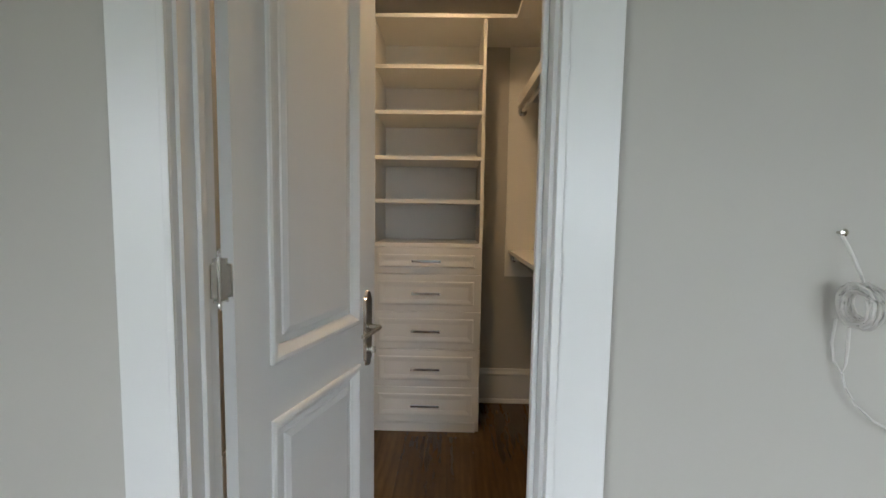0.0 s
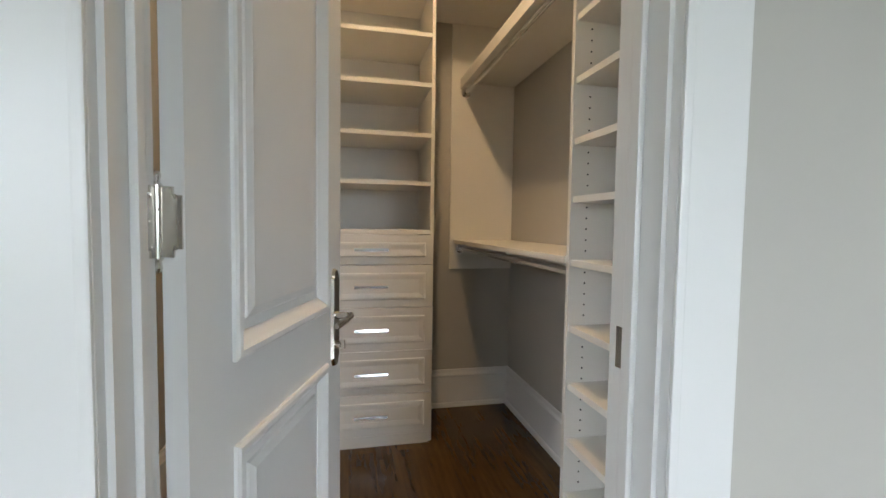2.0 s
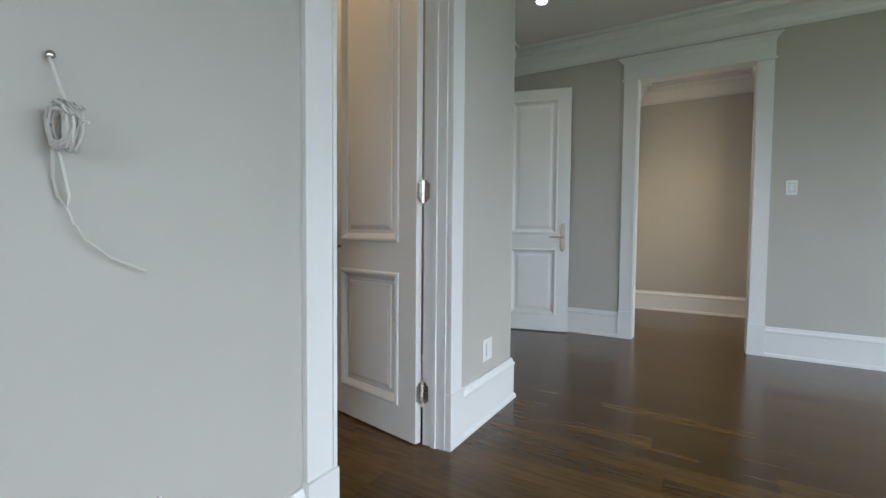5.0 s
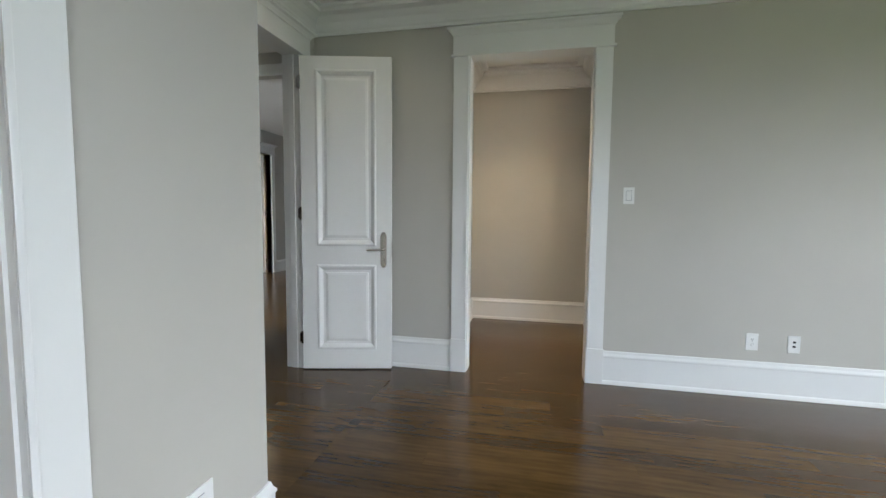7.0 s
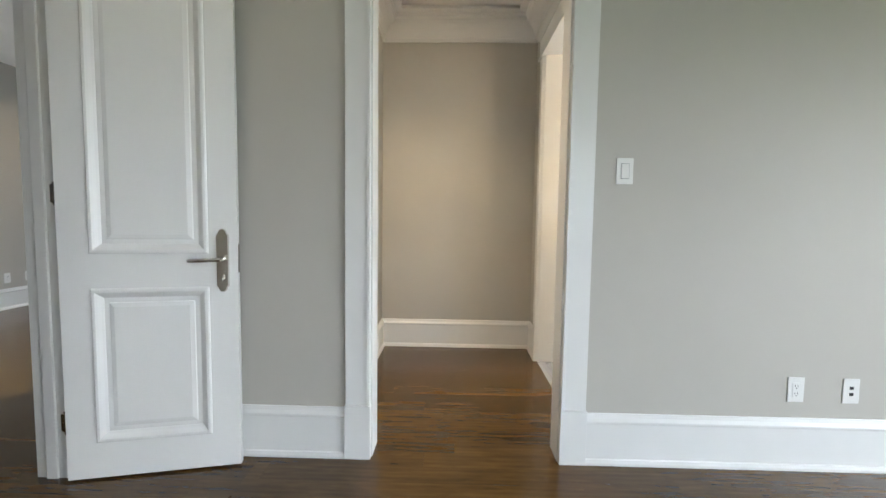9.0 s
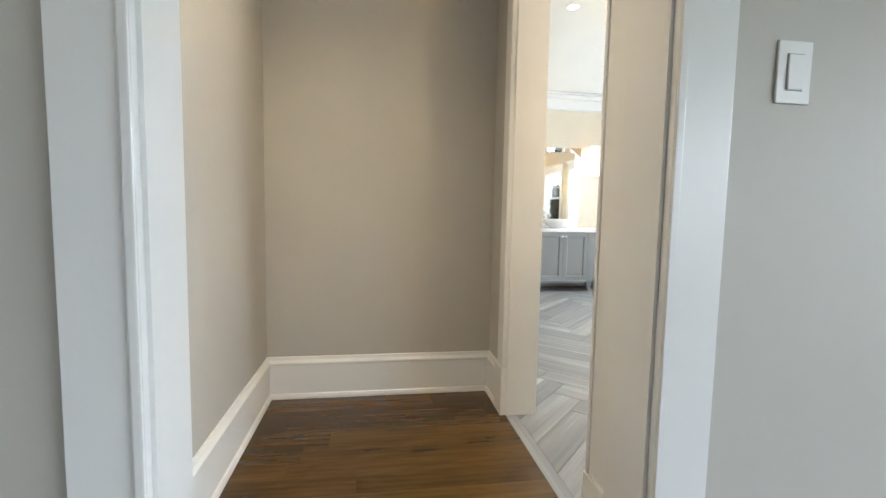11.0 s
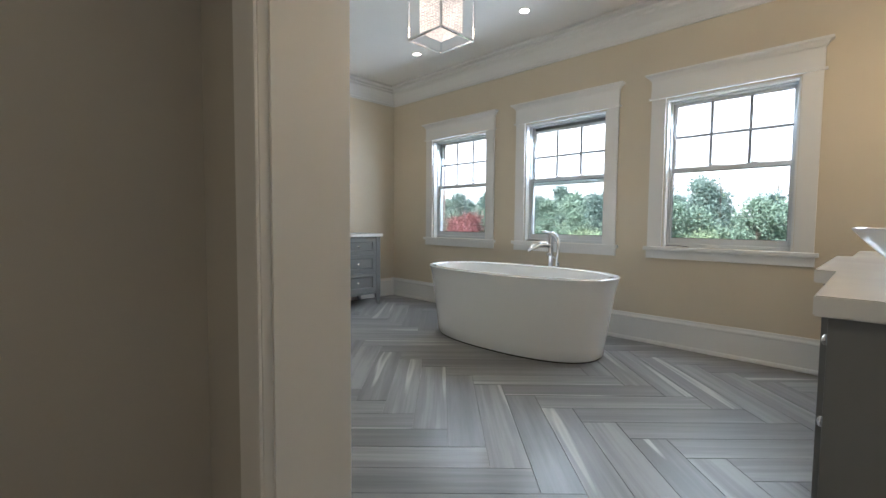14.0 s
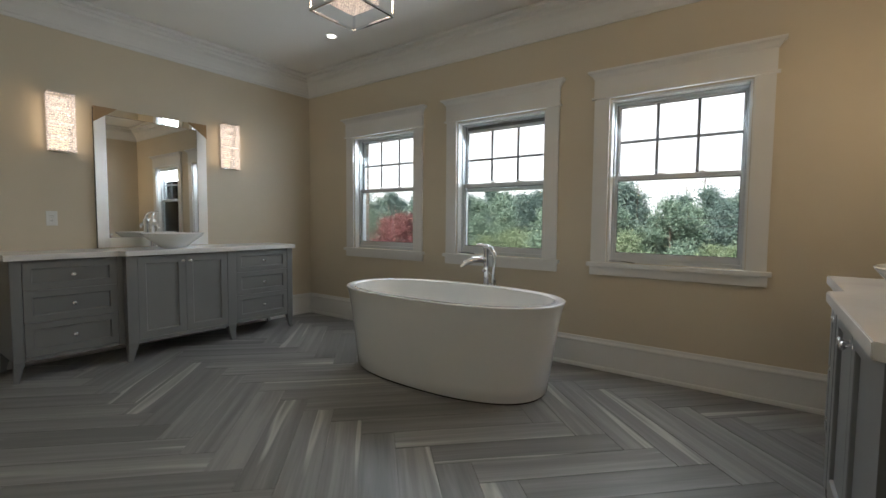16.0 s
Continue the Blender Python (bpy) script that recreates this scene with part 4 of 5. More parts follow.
def vanity(m, group):
    """Two drawer cabinets round a door cabinet under one counter; local: along the wall, out into the room, up."""
    dep, ctr = 0.488, 0.544
    for s in (-1, 1):
        cab = tagged(empty("drawer_cabinet", m), "grey lacquered vanity drawer cabinet on tapered feet", "vanity cabinet", group)
        lo, hi = sorted((s * 0.452, s * 1.117))
        body = fresh(lo, hi, 0.002, dep - 0.022, 0.150, 0.858)
        part("body", body, GREY, cab)
        a, b = sorted((s * 0.494, s * 1.050))
        zs = (0.845, 0.640, 0.412, 0.170)
        for z1, z0 in zip(zs, zs[1:]):
            shaker(cab, "drawer", a, b, z0 + 0.002, z1 - 0.002, dep - 0.0215, ((a + b) / 2, (z0 + z1) / 2), 0.045)
        post(cab, s * 1.085, dep - 0.028, 0.062, 0.056, s)
        post(cab, s * 1.085, 0.040, 0.062, 0.056, s)
        part("inner_stile", fresh(*sorted((s * 0.4525, s * 0.492)), dep - 0.0215, dep, 0.145, 0.858), GREY, cab)
        part("bottom_rail", fresh(a, b, dep - 0.0215, dep - 0.004, 0.140, 0.168, bevel=0.002), GREY, cab)
    mid = tagged(empty("door_cabinet", m), "grey lacquered two-door vanity cabinet, standing proud", "vanity cabinet", group)
    part("body", fresh(-0.450, 0.450, 0.002, ctr - 0.022, 0.150, 0.858), GREY, mid)
    for s in (-1, 1):
        post(mid, s * 0.4105, ctr - 0.034, 0.078, 0.068, s)
        a, b = sorted((s * 0.0015, s * 0.369))
        shaker(mid, "cabinet_door", a, b, 0.172, 0.848, ctr - 0.0215, (s * 0.030, 0.795))
    part("bottom_rail", fresh(-0.370, 0.370, ctr - 0.0215, ctr - 0.004, 0.140, 0.169, bevel=0.002), GREY, mid)
    top_bm = bmesh.new()
    outline = [(-1.145, 0.001), (1.145, 0.001), (1.145, dep + 0.022), (0.485, dep + 0.022), (0.455, ctr + 0.024), (-0.455, ctr + 0.024), (-0.485, dep + 0.022), (-1.145, dep + 0.022)]
    lowv = [top_bm.verts.new((u, v, 0.8585)) for u, v in outline]
    highv = [top_bm.verts.new((u, v, 0.900)) for u, v in outline]
    top_bm.faces.new(list(reversed(lowv)))
    top_bm.faces.new(highv)
    for i in range(len(outline)):
        j = (i + 1) % len(outline)
        top_bm.faces.new((lowv[i], lowv[j], highv[j], highv[i]))
    bmesh.ops.bevel(top_bm, geom=list(top_bm.edges), offset=0.003, segments=2, affect="EDGES")
    ct = tagged(finish("countertop", top_bm, QUARTZ), "white quartz vanity countertop with a stepped front", "countertop")
    ct.matrix_world = m
    bowl = bmesh.new()
    lathe(bowl, [(0.085, 0.0), (0.105, 0.004), (0.150, 0.040), (0.215, 0.088), (0.252, 0.122), (0.258, 0.130), (0.252, 0.133), (0.240, 0.124), (0.200, 0.080), (0.130, 0.036), (0.060, 0.022), (0.02, 0.020)], 40, 1.0, 0.74, at=(0, 0.315, 0.9005))
    b = tagged(finish("vessel_sink", bowl, ACRYLIC, True), "white oval vessel sink standing on the counter", "sink", "vessel sinks")
    b.matrix_world = m


VM = -1.905
vanity(local((11.815, VM - 0.012, 0), N_, W_), "vanity by the mirror")
vanity(local((6.405, VM, 0), S, E_), "vanity opposite the mirror")

tap = tagged(empty("sink_faucet", local((11.815, VM + 0.07, 0.9005), N_, W_)), "tall chrome vessel faucet behind the sink", "faucet")
bm = bmesh.new()
lathe(bm, [(0.030, 0.0), (0.030, 0.006), (0.024, 0.010), (0.023, 0.20), (0.026, 0.215), (0.026, 0.25), (0.020, 0.262)], 20, at=(0, 0.085, 0))
part("tap_body", bm, CHROME, tap, smooth=True)
bm = bmesh.new()
tube(bm, [(0, 0.10, 0.205), (0.0, 0.15, 0.215), (0.0, 0.20, 0.205), (0.0, 0.225, 0.18)], [0.016, 0.016, 0.014, 0.011], 12)
part("spout", bm, CHROME, tap, smooth=True)
bm = bmesh.new()
tube(bm, [(0, 0.085, 0.262), (0.0, 0.085, 0.285), (-0.02, 0.085, 0.315), (-0.055, 0.085, 0.325)], [0.012, 0.010, 0.008, 0.006], 10)
part("tap_lever", bm, CHROME, tap, smooth=True)

mirror = tagged(empty("wall_mirror", local((11.815, -1.900, 0), N_, W_)), "large silver wall mirror with pale edge strips and cardboard corners", "mirror")
MW, MZ0, MZ1 = 0.463, 0.905, 2.102
part("mirror_backing", fresh(-MW, MW, 0.001, 0.018, MZ0, MZ1), DARK, mirror)
part("mirror_glass", fresh(-MW + 0.088, MW - 0.088, 0.0182, 0.021, MZ0 + 0.088, MZ1 - 0.060), SILVER, mirror)
for s in (-1, 1):
    a, b = sorted((s * MW, s * (MW - 0.086)))
    strip = fresh(a, b, 0.0182, 0.030, MZ0, MZ1)
    for v in strip.verts:
        if v.co.y > 0.025 and abs(v.co.x) < MW - 0.01:
            v.co.y = 0.0225
    part("mirror_side", strip, FROST, mirror, "pale bevelled mirror strip")
for a, b in ((MZ0, MZ0 + 0.086), (MZ1 - 0.058, MZ1)):
    strip = fresh(-MW + 0.0865, MW - 0.0865, 0.0182, 0.029, a, b)
    for v in strip.verts:
        if v.co.y > 0.025 and abs(v.co.z - (MZ0 if a == MZ0 else MZ1)) > 0.01:
            v.co.y = 0.0225
    part("mirror_rail", strip, FROST if a == MZ0 else SILVER, mirror, "bevelled mirror strip")
for s in (-1, 1):
    tri = bmesh.new()
    pts = [(s * (MW + 0.004), MZ1 + 0.004), (s * (MW - 0.17), MZ1 + 0.004), (s * (MW + 0.004), MZ1 - 0.13)]
    fr = [tri.verts.new((x, 0.036, z)) for x, z in pts]
    bk = [tri.verts.new((x, 0.0305, z)) for x, z in pts]
    tri.faces.new(fr)
    tri.faces.new(list(reversed(bk)))
    for i in range(3):
        j = (i + 1) % 3
        tri.faces.new((fr[i], fr[j], bk[j], bk[i]))
    part("corner_protector", tri, CARD, mirror, "brown cardboard corner protector")


def bead_rows(bm, u0, u1, v0, v1, z0, z1, step, size, faces):
    """Rows of cut beads on the sides of a box."""
    def bead(p):
        lathe(bm, [(size * 0.25, -size), (size, -size * 0.25), (size, size * 0.25), (size * 0.25, size)], 5, at=p)
    nz = int(round((z1 - z0) / (step * 1.45)))
    for k in range(nz + 1):
        z = z0 + (z1 - z0) * k / nz
        for f in faces:
            if f in "fb":
                n = int(round((u1 - u0) / step))
                for i in range(n + 1):
                    bead((u0 + (u1 - u0) * i / n, v1 if f == "f" else v0, z))
            else:
                n = int(round((v1 - v0) / step))
                for i in range(1, n):
                    bead((u0 if f == "l" else u1, v0 + (v1 - v0) * i / n, z))
    return bm


def sconce(m, watts):
    sc = tagged(empty("wall_sconce", m), "lit crystal-bead wall sconce with chrome frame", "wall lamp", "sconces beside the vanity mirrors")
    part("back_plate", fresh(-0.075, 0.075, 0.001, 0.020, 1.705, 2.125, bevel=0.002), CHROME, sc)
    bm = bead_rows(bmesh.new(), -0.083, 0.083, 0.022, 0.098, 1.698, 2.132, 0.0135, 0.0066, "flr")
    for k in range(1, 4):
        box(bm, -0.082, 0.082, 0.024, 0.096, 1.698 + 0.434 * k / 4 - 0.002, 1.698 + 0.434 * k / 4 + 0.002)
    tagged(part("bead_curtain", bm, SCONCE_BEADS, sc, "glowing cut-glass beads"), kind="stuff")
    for z in (2.142, 1.682):
        part("end_cap", fresh(-0.088, 0.088, 0.0005, 0.104, z, z + 0.006), CHROME, sc)
    lamp("sconce_light", "AREA", watts, SCONCE, m @ pose(0, 0.13, 1.915, -90, 0, 0), size=0.16, size_y=0.42)
    for s in (-1, 1):
        lamp("sconce_side_light", "AREA", watts * 0.5, SCONCE, m @ pose(s * 0.095, 0.06, 1.915, 0, -90 * s, 0), size=0.40, size_y=0.07)


SCONCE = (1.0, 0.74, 0.46)
for u in (0.690, -0.690):
    sconce(local((11.815, -1.905 + u, 0), N_, W_), 0.12)
    sconce(local((6.405, -1.905 + u, 0), S, E_), 1.35)

pend = tagged(empty("pendant_lamp", pose(9.175, -1.955, 0)), "cube pendant lamp, chrome frame round a lit crystal-bead box", "pendant lamp")
PB, PT, PH = 2.365, 2.695, 0.168
bm = bmesh.new()
for a in (-1, 1):
    for b in (-1, 1):
        box(bm, a * PH - 0.006, a * PH + 0.006, b * PH - 0.006, b * PH + 0.006, PB - 0.006, PT + 0.006)
    for z in (PB, PT):
        box(bm, -PH + 0.006, PH - 0.006, a * PH - 0.006, a * PH + 0.006, z - 0.006, z + 0.006)
        box(bm, a * PH - 0.006, a * PH + 0.006, -PH + 0.006, PH - 0.006, z - 0.006, z + 0.006)
part("cube_frame", bm, CHROME, pend)
for a in (-1, 1):
    part("top_bar", fresh(*((-PH, PH, -0.005, 0.005) if a < 0 else (-0.005, 0.005, 0.0055, PH)), PT - 0.004, PT + 0.005), CHROME, pend)
bm = bead_rows(bmesh.new(), -0.108, 0.108, -0.108, 0.108, PB + 0.055, PT - 0.03, 0.0135, 0.0064, "flrb")
for i in range(15):
    for j in range(15):
        lathe(bm, [(0.002, -0.006), (0.0064, 0.0), (0.002, 0.006)], 5, at=(-0.1 + i * 0.0143, -0.1 + j * 0.0143, PB + 0.05))
tagged(part("crystal_box", bm, BEADS, pend, "glowing cut-glass bead box"), kind="stuff")
bm = bmesh.new()
tube(bm, [(0, 0, PT), (0, 0, CEIL - 0.02)], 0.006, 10)
part("stem", bm, CHROME, pend, smooth=True)
bm = bmesh.new()
lathe(bm, [(0.055, -0.024), (0.060, -0.018), (0.060, -0.001)], 24, at=(0, 0, CEIL))
part("canopy", bm, CHROME, pend, smooth=True)
lamp("pendant_light", "POINT", 0.7, (1.0, 0.74, 0.48), pose(9.175, -1.955, PB + 0.14), size=0.05)

# pot lights, the unseen added ones among them
for room, x, y, power, colour in POTS:
    pot = tagged(empty("pot_light", pose(x, y, CEIL)), "lit round recessed ceiling pot light", "ceiling light", "recessed pot lights")
    bm = bmesh.new()
    lathe(bm, [(0.040, -0.002), (0.050, -0.006), (0.056, -0.004), (0.057, -0.0005)], 24)
    part("ring", bm, PLASTIC, pot, smooth=True)
    bm = bmesh.new()
    lathe(bm, [(0.033, -0.0068), (0.036, -0.0064)], 20)
    part("lens", bm, BULB, pot, "bright lamp lens")
    lamp("pot_lamp_light", "SPOT", power, colour, pose(x, y, CEIL - 0.012), size=0.035, spot={"corridor": 122, "bath": 118, "closet": 174}.get(room, 150), blend=0.9)

# bathtub
tub = tagged(empty("bathtub", pose(9.112, -2.818, 0)), "white oval freestanding bathtub", "bathtub")


def oval(a, b, z, n=72, p=2.35):
    out = []
    for k in range(n):
        t = 2 * math.pi * k / n
        c, s = math.cos(t), math.sin(t)
        out.append((a * math.copysign(abs(c) ** (2 / p), c), b * math.copysign(abs(s) ** (2 / p), s), z))
    return out


bm = bmesh.new()
levels = [(0.796, 0.398, 0.012), (0.803, 0.404, 0.020), (0.812, 0.410, 0.10), (0.845, 0.428, 0.32), (0.884, 0.447, 0.54), (0.903, 0.459, 0.613), (0.911, 0.465, 0.627), (0.912, 0.466, 0.633),
          (0.904, 0.459, 0.639), (0.852, 0.408, 0.639), (0.843, 0.399, 0.633), (0.815, 0.375, 0.53), (0.76, 0.335, 0.32), (0.68, 0.285, 0.17), (0.58, 0.23, 0.132), (0.2, 0.08, 0.120)]
rings = [[bm.verts.new(p) for p in oval(a, b, z)] for a, b, z in levels]
for r, q in zip(rings, rings[1:]):
    for i in range(len(r)):
        j = (i + 1) % len(r)
        bm.faces.new((r[i], r[j], q[j], q[i]))
bm.faces.new(list(reversed(rings[0])))
bm.faces.new(rings[-1])
part("tub_shell", bm, ACRYLIC, tub, smooth=True)
bm = bmesh.new()
rr = [[bm.verts.new(p) for p in oval(a, b, z)] for a, b, z in ((0.788, 0.390, 0.0), (0.788, 0.390, 0.0115))]
for i in range(72):
    j = (i + 1) % 72
    bm.faces.new((rr[0][i], rr[0][j], rr[1][j], rr[1][i]))
bm.faces.new(list(reversed(rr[0])))
bm.faces.new(rr[1])
part("tub_base", bm, DARK, tub, "dark recessed base")
bm = bmesh.new()
lathe(bm, [(0.03, 0.0), (0.032, 0.004), (0.02, 0.006)], 20, at=(0.45, 0, 0.128))
part("drain", bm, CHROME, tub, "chrome drain", smooth=True)

fill = tagged(empty("tub_filler", pose(9.12, -3.44, 0)), "chrome floor-standing tub filler with hand shower", "faucet")
bm = bmesh.new()
lathe(bm, [(0.055, 0.0), (0.055, 0.008), (0.026, 0.014), (0.027, 0.02), (0.027, 0.90), (0.033, 0.905), (0.033, 0.928), (0.020, 0.936)], 20)
part("column", bm, CHROME, fill, smooth=True)
bm = bmesh.new()
tube(bm, [(0.0, 0.0, 0.815), (0.03, 0.045, 0.832), (0.075, 0.10, 0.832), (0.125, 0.15, 0.805), (0.15, 0.175, 0.772)], [0.022, 0.027, 0.028, 0.023, 0.014], 12)
part("spout", bm, CHROME, fill, smooth=True)
bm = bmesh.new()
tube(bm, [(0.0, 0.0, 0.930), (0.012, 0.012, 0.948), (0.040, 0.028, 0.962), (0.078, 0.046, 0.958)], [0.016, 0.014, 0.011, 0.007], 12)
part("lever", bm, CHROME, fill, smooth=True)
bm = bmesh.new()
tube(bm, [(0.0, 0.020, 0.74), (0.020, 0.050, 0.74)], [0.016, 0.013], 12)
part("diverter_knob", bm, CHROME, fill, smooth=True)
bm = bmesh.new()
tube(bm, [(-0.062, 0.0, 0.52), (-0.066, 0.0, 0.66), (-0.078, 0.0, 0.78), (-0.080, 0.0, 0.84), (-0.068, 0.0, 0.895), (-0.042, 0.005, 0.930), (-0.012, 0.010, 0.945), (0.020, 0.016, 0.946)], [0.012, 0.014, 0.015, 0.016, 0.018, 0.021, 0.022, 0.014], 12)
tube(bm, [(-0.064, 0.0, 0.62), (0.0, 0.0, 0.62)], 0.009, 8)
part("hand_shower", bm, CHROME, fill, smooth=True)
bm = bmesh.new()
tube(bm, [(-0.055, 0.0, 0.45), (-0.085, 0.0, 0.36), (-0.10, 0.0, 0.5), (-0.085, 0.0, 0.66), (-0.03, 0.0, 0.72), (0.0, 0.0, 0.74)], 0.0065, 8)
part("hose", bm, CHROME, fill, smooth=True)

# ---- outside ----
solid("backdrop", fresh(-320, 340, -131, -130, -6, 150), SKYGLOW, "plain white hazy sky beyond the trees", "sky")
solid("ground", fresh(-600, 600, -900, 300, -3.6, -3.2), GRASS, "grassy ground sloping off behind the house", "ground")


def tree_mesh(seed, h, spread, count, leafs, size, conifer=False):
    rng = random.Random(seed)
    tr, lf = bmesh.new(), []
    lean = Vector((rng.uniform(-0.4, 0.4), rng.uniform(-0.4, 0.4), 0))
    trunk = [Vector((0, 0, 0)) + lean * (k / 6) ** 1.5 + Vector((0, 0, h * 0.92 * k / 6)) for k in range(7)]
    tube(tr, trunk, [0.16 * (1 - 0.14 * k) for k in range(7)], 7)
    centres = []
    for k in range(count):
        f = rng.uniform(0.16, 1.0)
        base = trunk[0].lerp(trunk[-1], f * 0.92)
        reach = spread * ((1.05 - f) if conifer else math.sin(math.pi * min(1, 0.18 + 0.8 * f)) * rng.uniform(0.55, 1.1))
        a = rng.uniform(0, 2 * math.pi)
        tip = base + Vector((math.cos(a) * reach, math.sin(a) * reach, rng.uniform(0.0, 0.9) if not conifer else -0.2 * reach))
        if k % 2 == 0:
            tube(tr, [base, base.lerp(tip, 0.55) + Vector((0, 0, 0.12)), tip], [0.05, 0.03, 0.012], 5)
        centres.append((tip, rng.uniform(0.55, 1.15)))
        centres.append((base.lerp(tip, 0.55), rng.uniform(0.4, 0.9)))
    verts, faces = [], []
    for c, r in centres:
        for _ in range(int(leafs * 1.6)):
            d = Vector((rng.gauss(0, 1), rng.gauss(0, 1), rng.gauss(0, 0.8)))
            p = c + d * (r * 0.52)
            s = size * rng.uniform(0.45, 1.15)
            n1 = Vector((rng.gauss(0, 1), rng.gauss(0, 1), rng.gauss(0, 1))).normalized()
            n2 = n1.cross(Vector((rng.gauss(0, 1), rng.gauss(0, 1), rng.gauss(0, 1)))).normalized()
            i = len(verts)
            verts += [p - n1 * s, p + n2 * s * 0.6, p + n1 * s, p - n2 * s * 0.6]
            faces.append((i, i + 1, i + 2, i + 3))
    me = bpy.data.meshes.new("crown")
    me.from_pydata([tuple(v) for v in verts], [], faces)
    tm = bpy.data.meshes.new("trunk")
    tr.to_mesh(tm)
    tr.free()
    tm.materials.append(BARK)
    return tm, me


KINDS = []
for seed, h, spread, count, leafs, size, leaf, con, label in (
        (1, 7.9, 2.3, 44, 84, 0.12, LEAF_A, False, "leafy green tree behind the house"), (2, 8.9, 1.9, 46, 84, 0.115, LEAF_B, False, "tall dark green tree behind the house"),
        (3, 6.2, 2.5, 44, 84, 0.12, LEAF_C, False, "red autumn maple tree"), (4, 5.0, 2.7, 46, 80, 0.12, LEAF_D, False, "bushy tree with yellow-green leaves"),
        (5, 9.0, 1.7, 50, 76, 0.105, LEAF_B, True, "dark pointed spruce tree outdoors"), (6, 7.2, 2.8, 48, 80, 0.12, LEAF_A, False, "broad green tree behind the house"),
        (7, 9.2, 1.6, 18, 6, 0.10, LEAF_D, False, "thin half-bare tree with few leaves")):
    tm, cm = tree_mesh(seed, h, spread, count, leafs, size, con)
    cm.materials.append(leaf)
    KINDS.append((tm, cm, label))


def plant(kind, x, y, s, turn):
    tm, cm, label = KINDS[kind]
    t = tagged(empty("tree", pose(x, y, -3.2, 0, 0, turn) @ Matrix.Scale(s, 4)), label, "tree", "trees behind the house")
    for name, me in (("trunk", tm), ("crown", cm)):
        new(name, me).parent = t


rng = random.Random(11)
for k in range(260):
    x = -14 + 100 * (k + rng.uniform(-0.4, 0.4)) / 260
    row = k % 3
    y = (-34, -40, -46)[row] + rng.uniform(-2, 2)
    kind = rng.choice((0, 1, 5, 4, 0, 1, 6, 3) if row else (3, 0, 5, 3, 6))
    plant(kind, x, y, rng.uniform(0.62, 0.98) * (0.85, 1.02, 1.12)[row], rng.uniform(0, 360))
plant(2, 34.6, -31, 0.84, 20)
plant(2, 36.4, -31.5, 0.78, 200)
plant(3, 15.0, -31, 0.75, 40)
for x in (-24, 64):
    bm = bmesh.new()
    tube(bm, [(x, -22, -3.2), (x, -22, 3.4)], [0.14, 0.10], 10)
    tagged(finish("utility_pole", bm, BARK, True), "weathered wooden utility pole beside the trees", "pole")
for z, sag in ((3.2, 1.9), (2.7, 1.75)):
    bm = bmesh.new()
    tube(bm, [(-24 + 88 * k / 24, -22, z - sag * (1 - (k / 12 - 1) ** 2)) for k in range(25)], 0.012, 5)
    tagged(finish("overhead_cable", bm, DARK), "thin dark overhead cable strung between poles", "cable")

# ---- floor pieces, last ----


def clip(poly, axis, value, keep):
    out = []
    for i, p in enumerate(poly):
        q = poly[(i + 1) % len(poly)]
        pin, qin = (p[axis] - value) * keep >= 0, (q[axis] - value) * keep >= 0
        if pin:
            out.append(p)
        if pin != qin:
            f = (value - p[axis]) / (q[axis] - p[axis])
            out.append((p[0] + (q[0] - p[0]) * f, p[1] + (q[1] - p[1]) * f))
    return out


def prism(poly, top, thick, chamfer):
    """A flat piece with a chamfered upper edge."""
    c = (sum(p[0] for p in poly) / len(poly), sum(p[1] for p in poly) / len(poly))
    verts, n = [], len(poly)
    for z, inset in ((top - thick, 0), (top - chamfer, 0), (top, chamfer)):
        for x, y in poly:
            d = math.hypot(x - c[0], y - c[1])
            verts.append((c[0] + (x - c[0]) * (1 - inset * 1.3 / d), c[1] + (y - c[1]) * (1 - inset * 1.3 / d), z))
    faces = [tuple(range(2 * n, 3 * n))]
    for k in (0, n):
        for i in range(n):
            j = (i + 1) % n
            faces.append((k + i, k + j, k + n + j, k + n + i))
    me = bpy.data.meshes.new("piece")
    me.from_pydata(verts, [], faces)
    return me


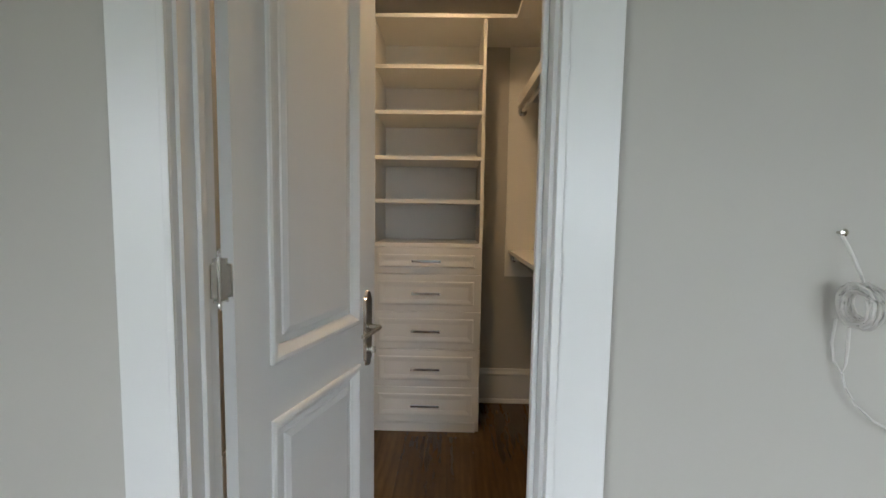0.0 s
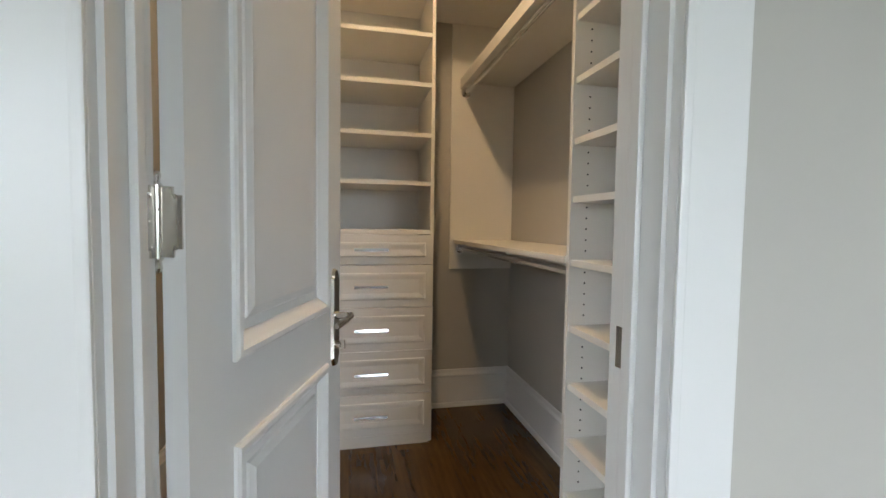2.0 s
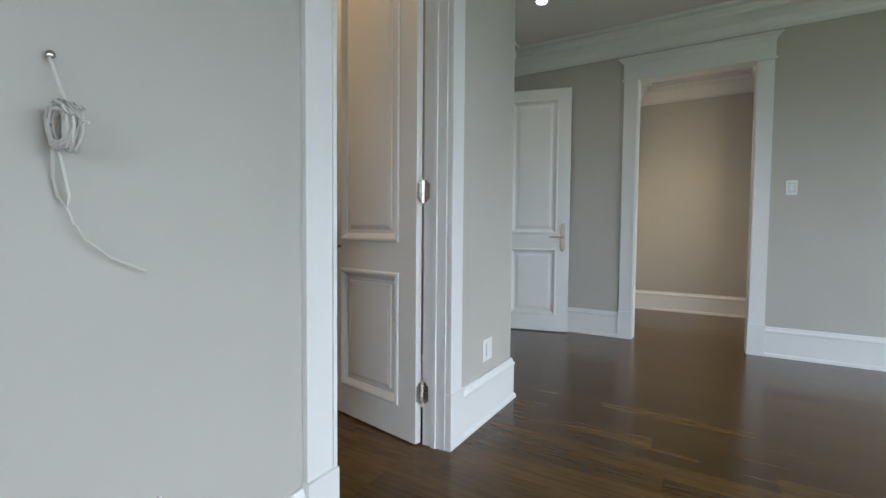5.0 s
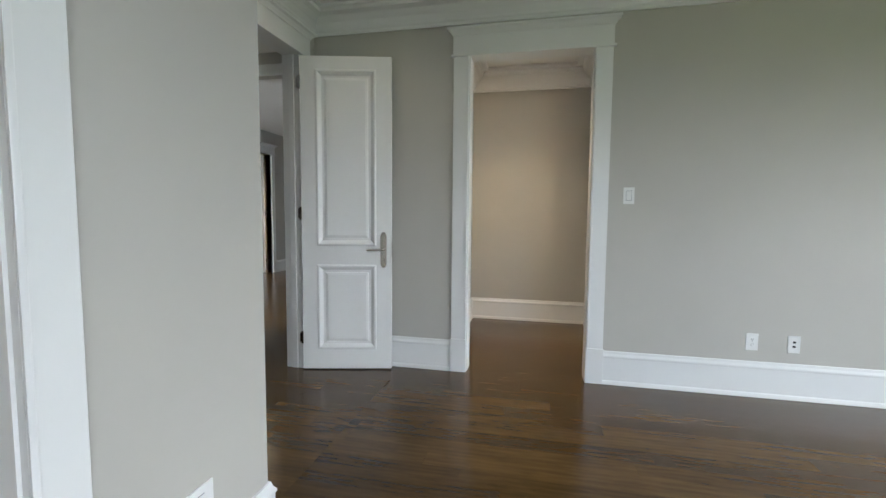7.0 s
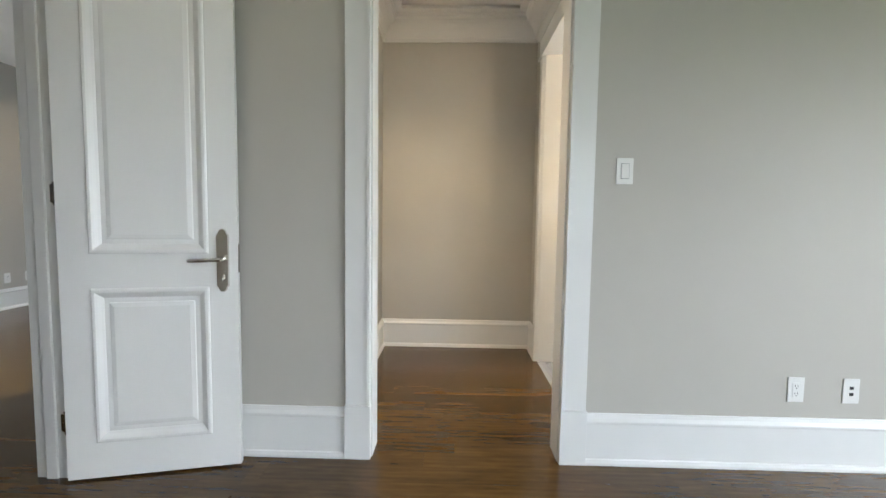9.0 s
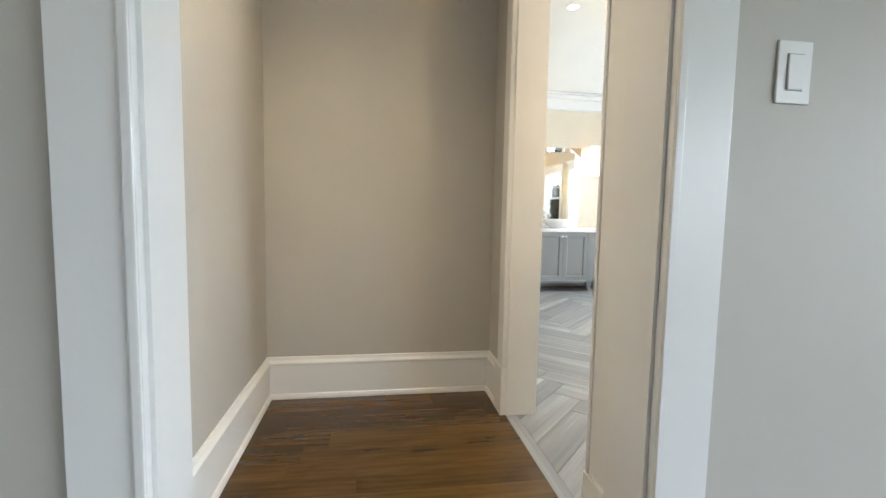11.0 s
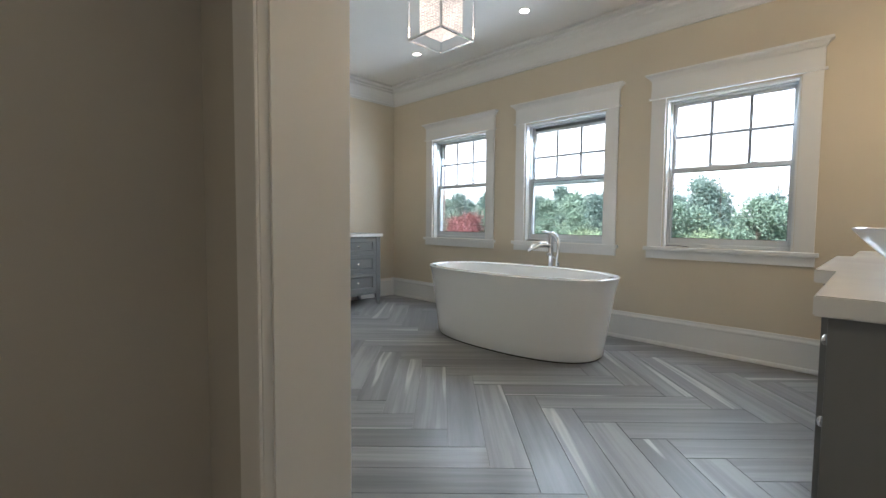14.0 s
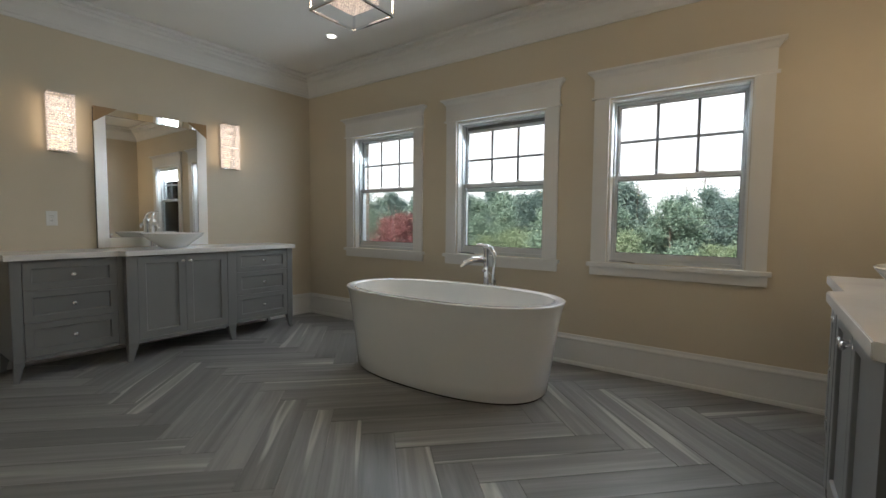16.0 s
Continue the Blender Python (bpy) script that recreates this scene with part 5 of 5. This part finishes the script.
tile_floor = tagged(empty("floor_tiled"), "grey wood-look herringbone tile floor", "floor", kind="structure")
part("grout_bed", fresh(6.30, 11.95, -3.80, -0.02, -0.0138, -0.0035), GROUT, tile_floor, "grey grout between the tiles")
TL, TW = 0.975, 0.1765
ru, rv = Vector((1, -1)).normalized(), Vector((1, 1)).normalized()
rng = random.Random(5)
for km in range(-4, 5):
    for kk in range(-26, 27):
        for horizontal in (True, False):
            cu, cv = kk * TW - km * TL, kk * TW + km * TL
            rect = [(cu, cv), (cu + TL, cv), (cu + TL, cv + TW), (cu, cv + TW)] if horizontal else [(cu - TW, cv), (cu, cv), (cu, cv + TL), (cu - TW, cv + TL)]
            mid_u, mid_v = sum(p[0] for p in rect) / 4, sum(p[1] for p in rect) / 4
            g = 0.0012
            rect = [(p[0] + (g if p[0] < mid_u else -g), p[1] + (g if p[1] < mid_v else -g)) for p in rect]
            poly = [(9.08 + p[0] * ru.x + p[1] * rv.x, -1.19 + p[0] * ru.y + p[1] * rv.y) for p in rect]
            for axis, value, keep in ((0, 6.442, 1), (0, 11.813, -1), (1, -3.643, 1), (1, -0.05, -1)):
                poly = clip(poly, axis, value, keep) if poly else poly
            if len(poly) < 3:
                continue
            ang = -45 if horizontal else 45
            cx_, cy_ = 9.08 + mid_u * ru.x + mid_v * rv.x, -1.19 + mid_u * ru.y + mid_v * rv.y
            inv = pose(cx_, cy_, 0, 0, 0, ang + (180 if rng.random() < 0.5 else 0))
            flat = [tuple((inv.inverted() @ Vector((x, y, 0))).xy) for x, y in poly]
            if max(max(p[0] for p in flat) - min(p[0] for p in flat), max(p[1] for p in flat) - min(p[1] for p in flat)) < 0.02:
                continue
            me = prism(flat, rng.uniform(-0.0004, 0.0), 0.010, 0.0012)
            me.materials.append(TILE)
            ob = new("tile", me)
            ob.parent, ob.matrix_basis = tile_floor, inv
threshold = fresh(6.68, 7.625, -0.0495, 0.012, -0.0135, -0.0002)
part("threshold", threshold, TILE, tile_floor, "pale tile strip in the doorway")

wood_floor = tagged(empty("floor_boards"), "dark stained oak board floor, satin finish", "floor", kind="structure")


def boards(x0, x1, y0, y1, seed):
    rng = random.Random(seed)
    bw = 0.127
    n = int(math.ceil((x1 - x0) / bw))
    for i in range(n):
        a, b = x0 + i * bw, min(x0 + (i + 1) * bw, x1)
        y = y0 - rng.uniform(0, 1.4)
        while y < y1:
            e = y + rng.uniform(1.1, 2.1)
            c, d = max(y, y0), min(e, y1)
            y = e
            if d - c < 0.02 or b - a < 0.01:
                continue
            poly = [(a + 0.0001 - (a + b) / 2, c + 0.0001 - (c + d) / 2), (b - 0.0001 - (a + b) / 2, c + 0.0001 - (c + d) / 2), (b - 0.0001 - (a + b) / 2, d - 0.0001 - (c + d) / 2), (a + 0.0001 - (a + b) / 2, d - 0.0001 - (c + d) / 2)]
            me = prism(poly, 0.0, 0.012, 0.0002)
            me.materials.append(WOOD)
            ob = new("board", me)
            ob.parent, ob.matrix_basis = wood_floor, pose((a + b) / 2, (c + d) / 2, 0)


boards(0.6, 6.28, -1.9, 1.615, 1)
boards(0.2, 2.02, 1.615, 3.72, 4)
boards(6.28, 8.0, 0.012, 1.34, 2)
boards(4.135, 6.28, 1.615, 3.5, 3)


def board_sheet(x0, x1, y0, y1):
    part("board_field", fresh(x0, x1, y0, y1, -0.012, 0.0), WOOD, wood_floor)


for dims in ((-1.2, 0.6, -3.7, 1.615), (0.6, 6.14, -3.7, -1.9), (2.10, 3.895, 1.615, 3.72), (4.1, 12.9, 3.5, 6.0), (6.28, 12.9, 1.46, 3.5), (9.1, 12.4, 6.0, 8.2)):
    board_sheet(*dims)
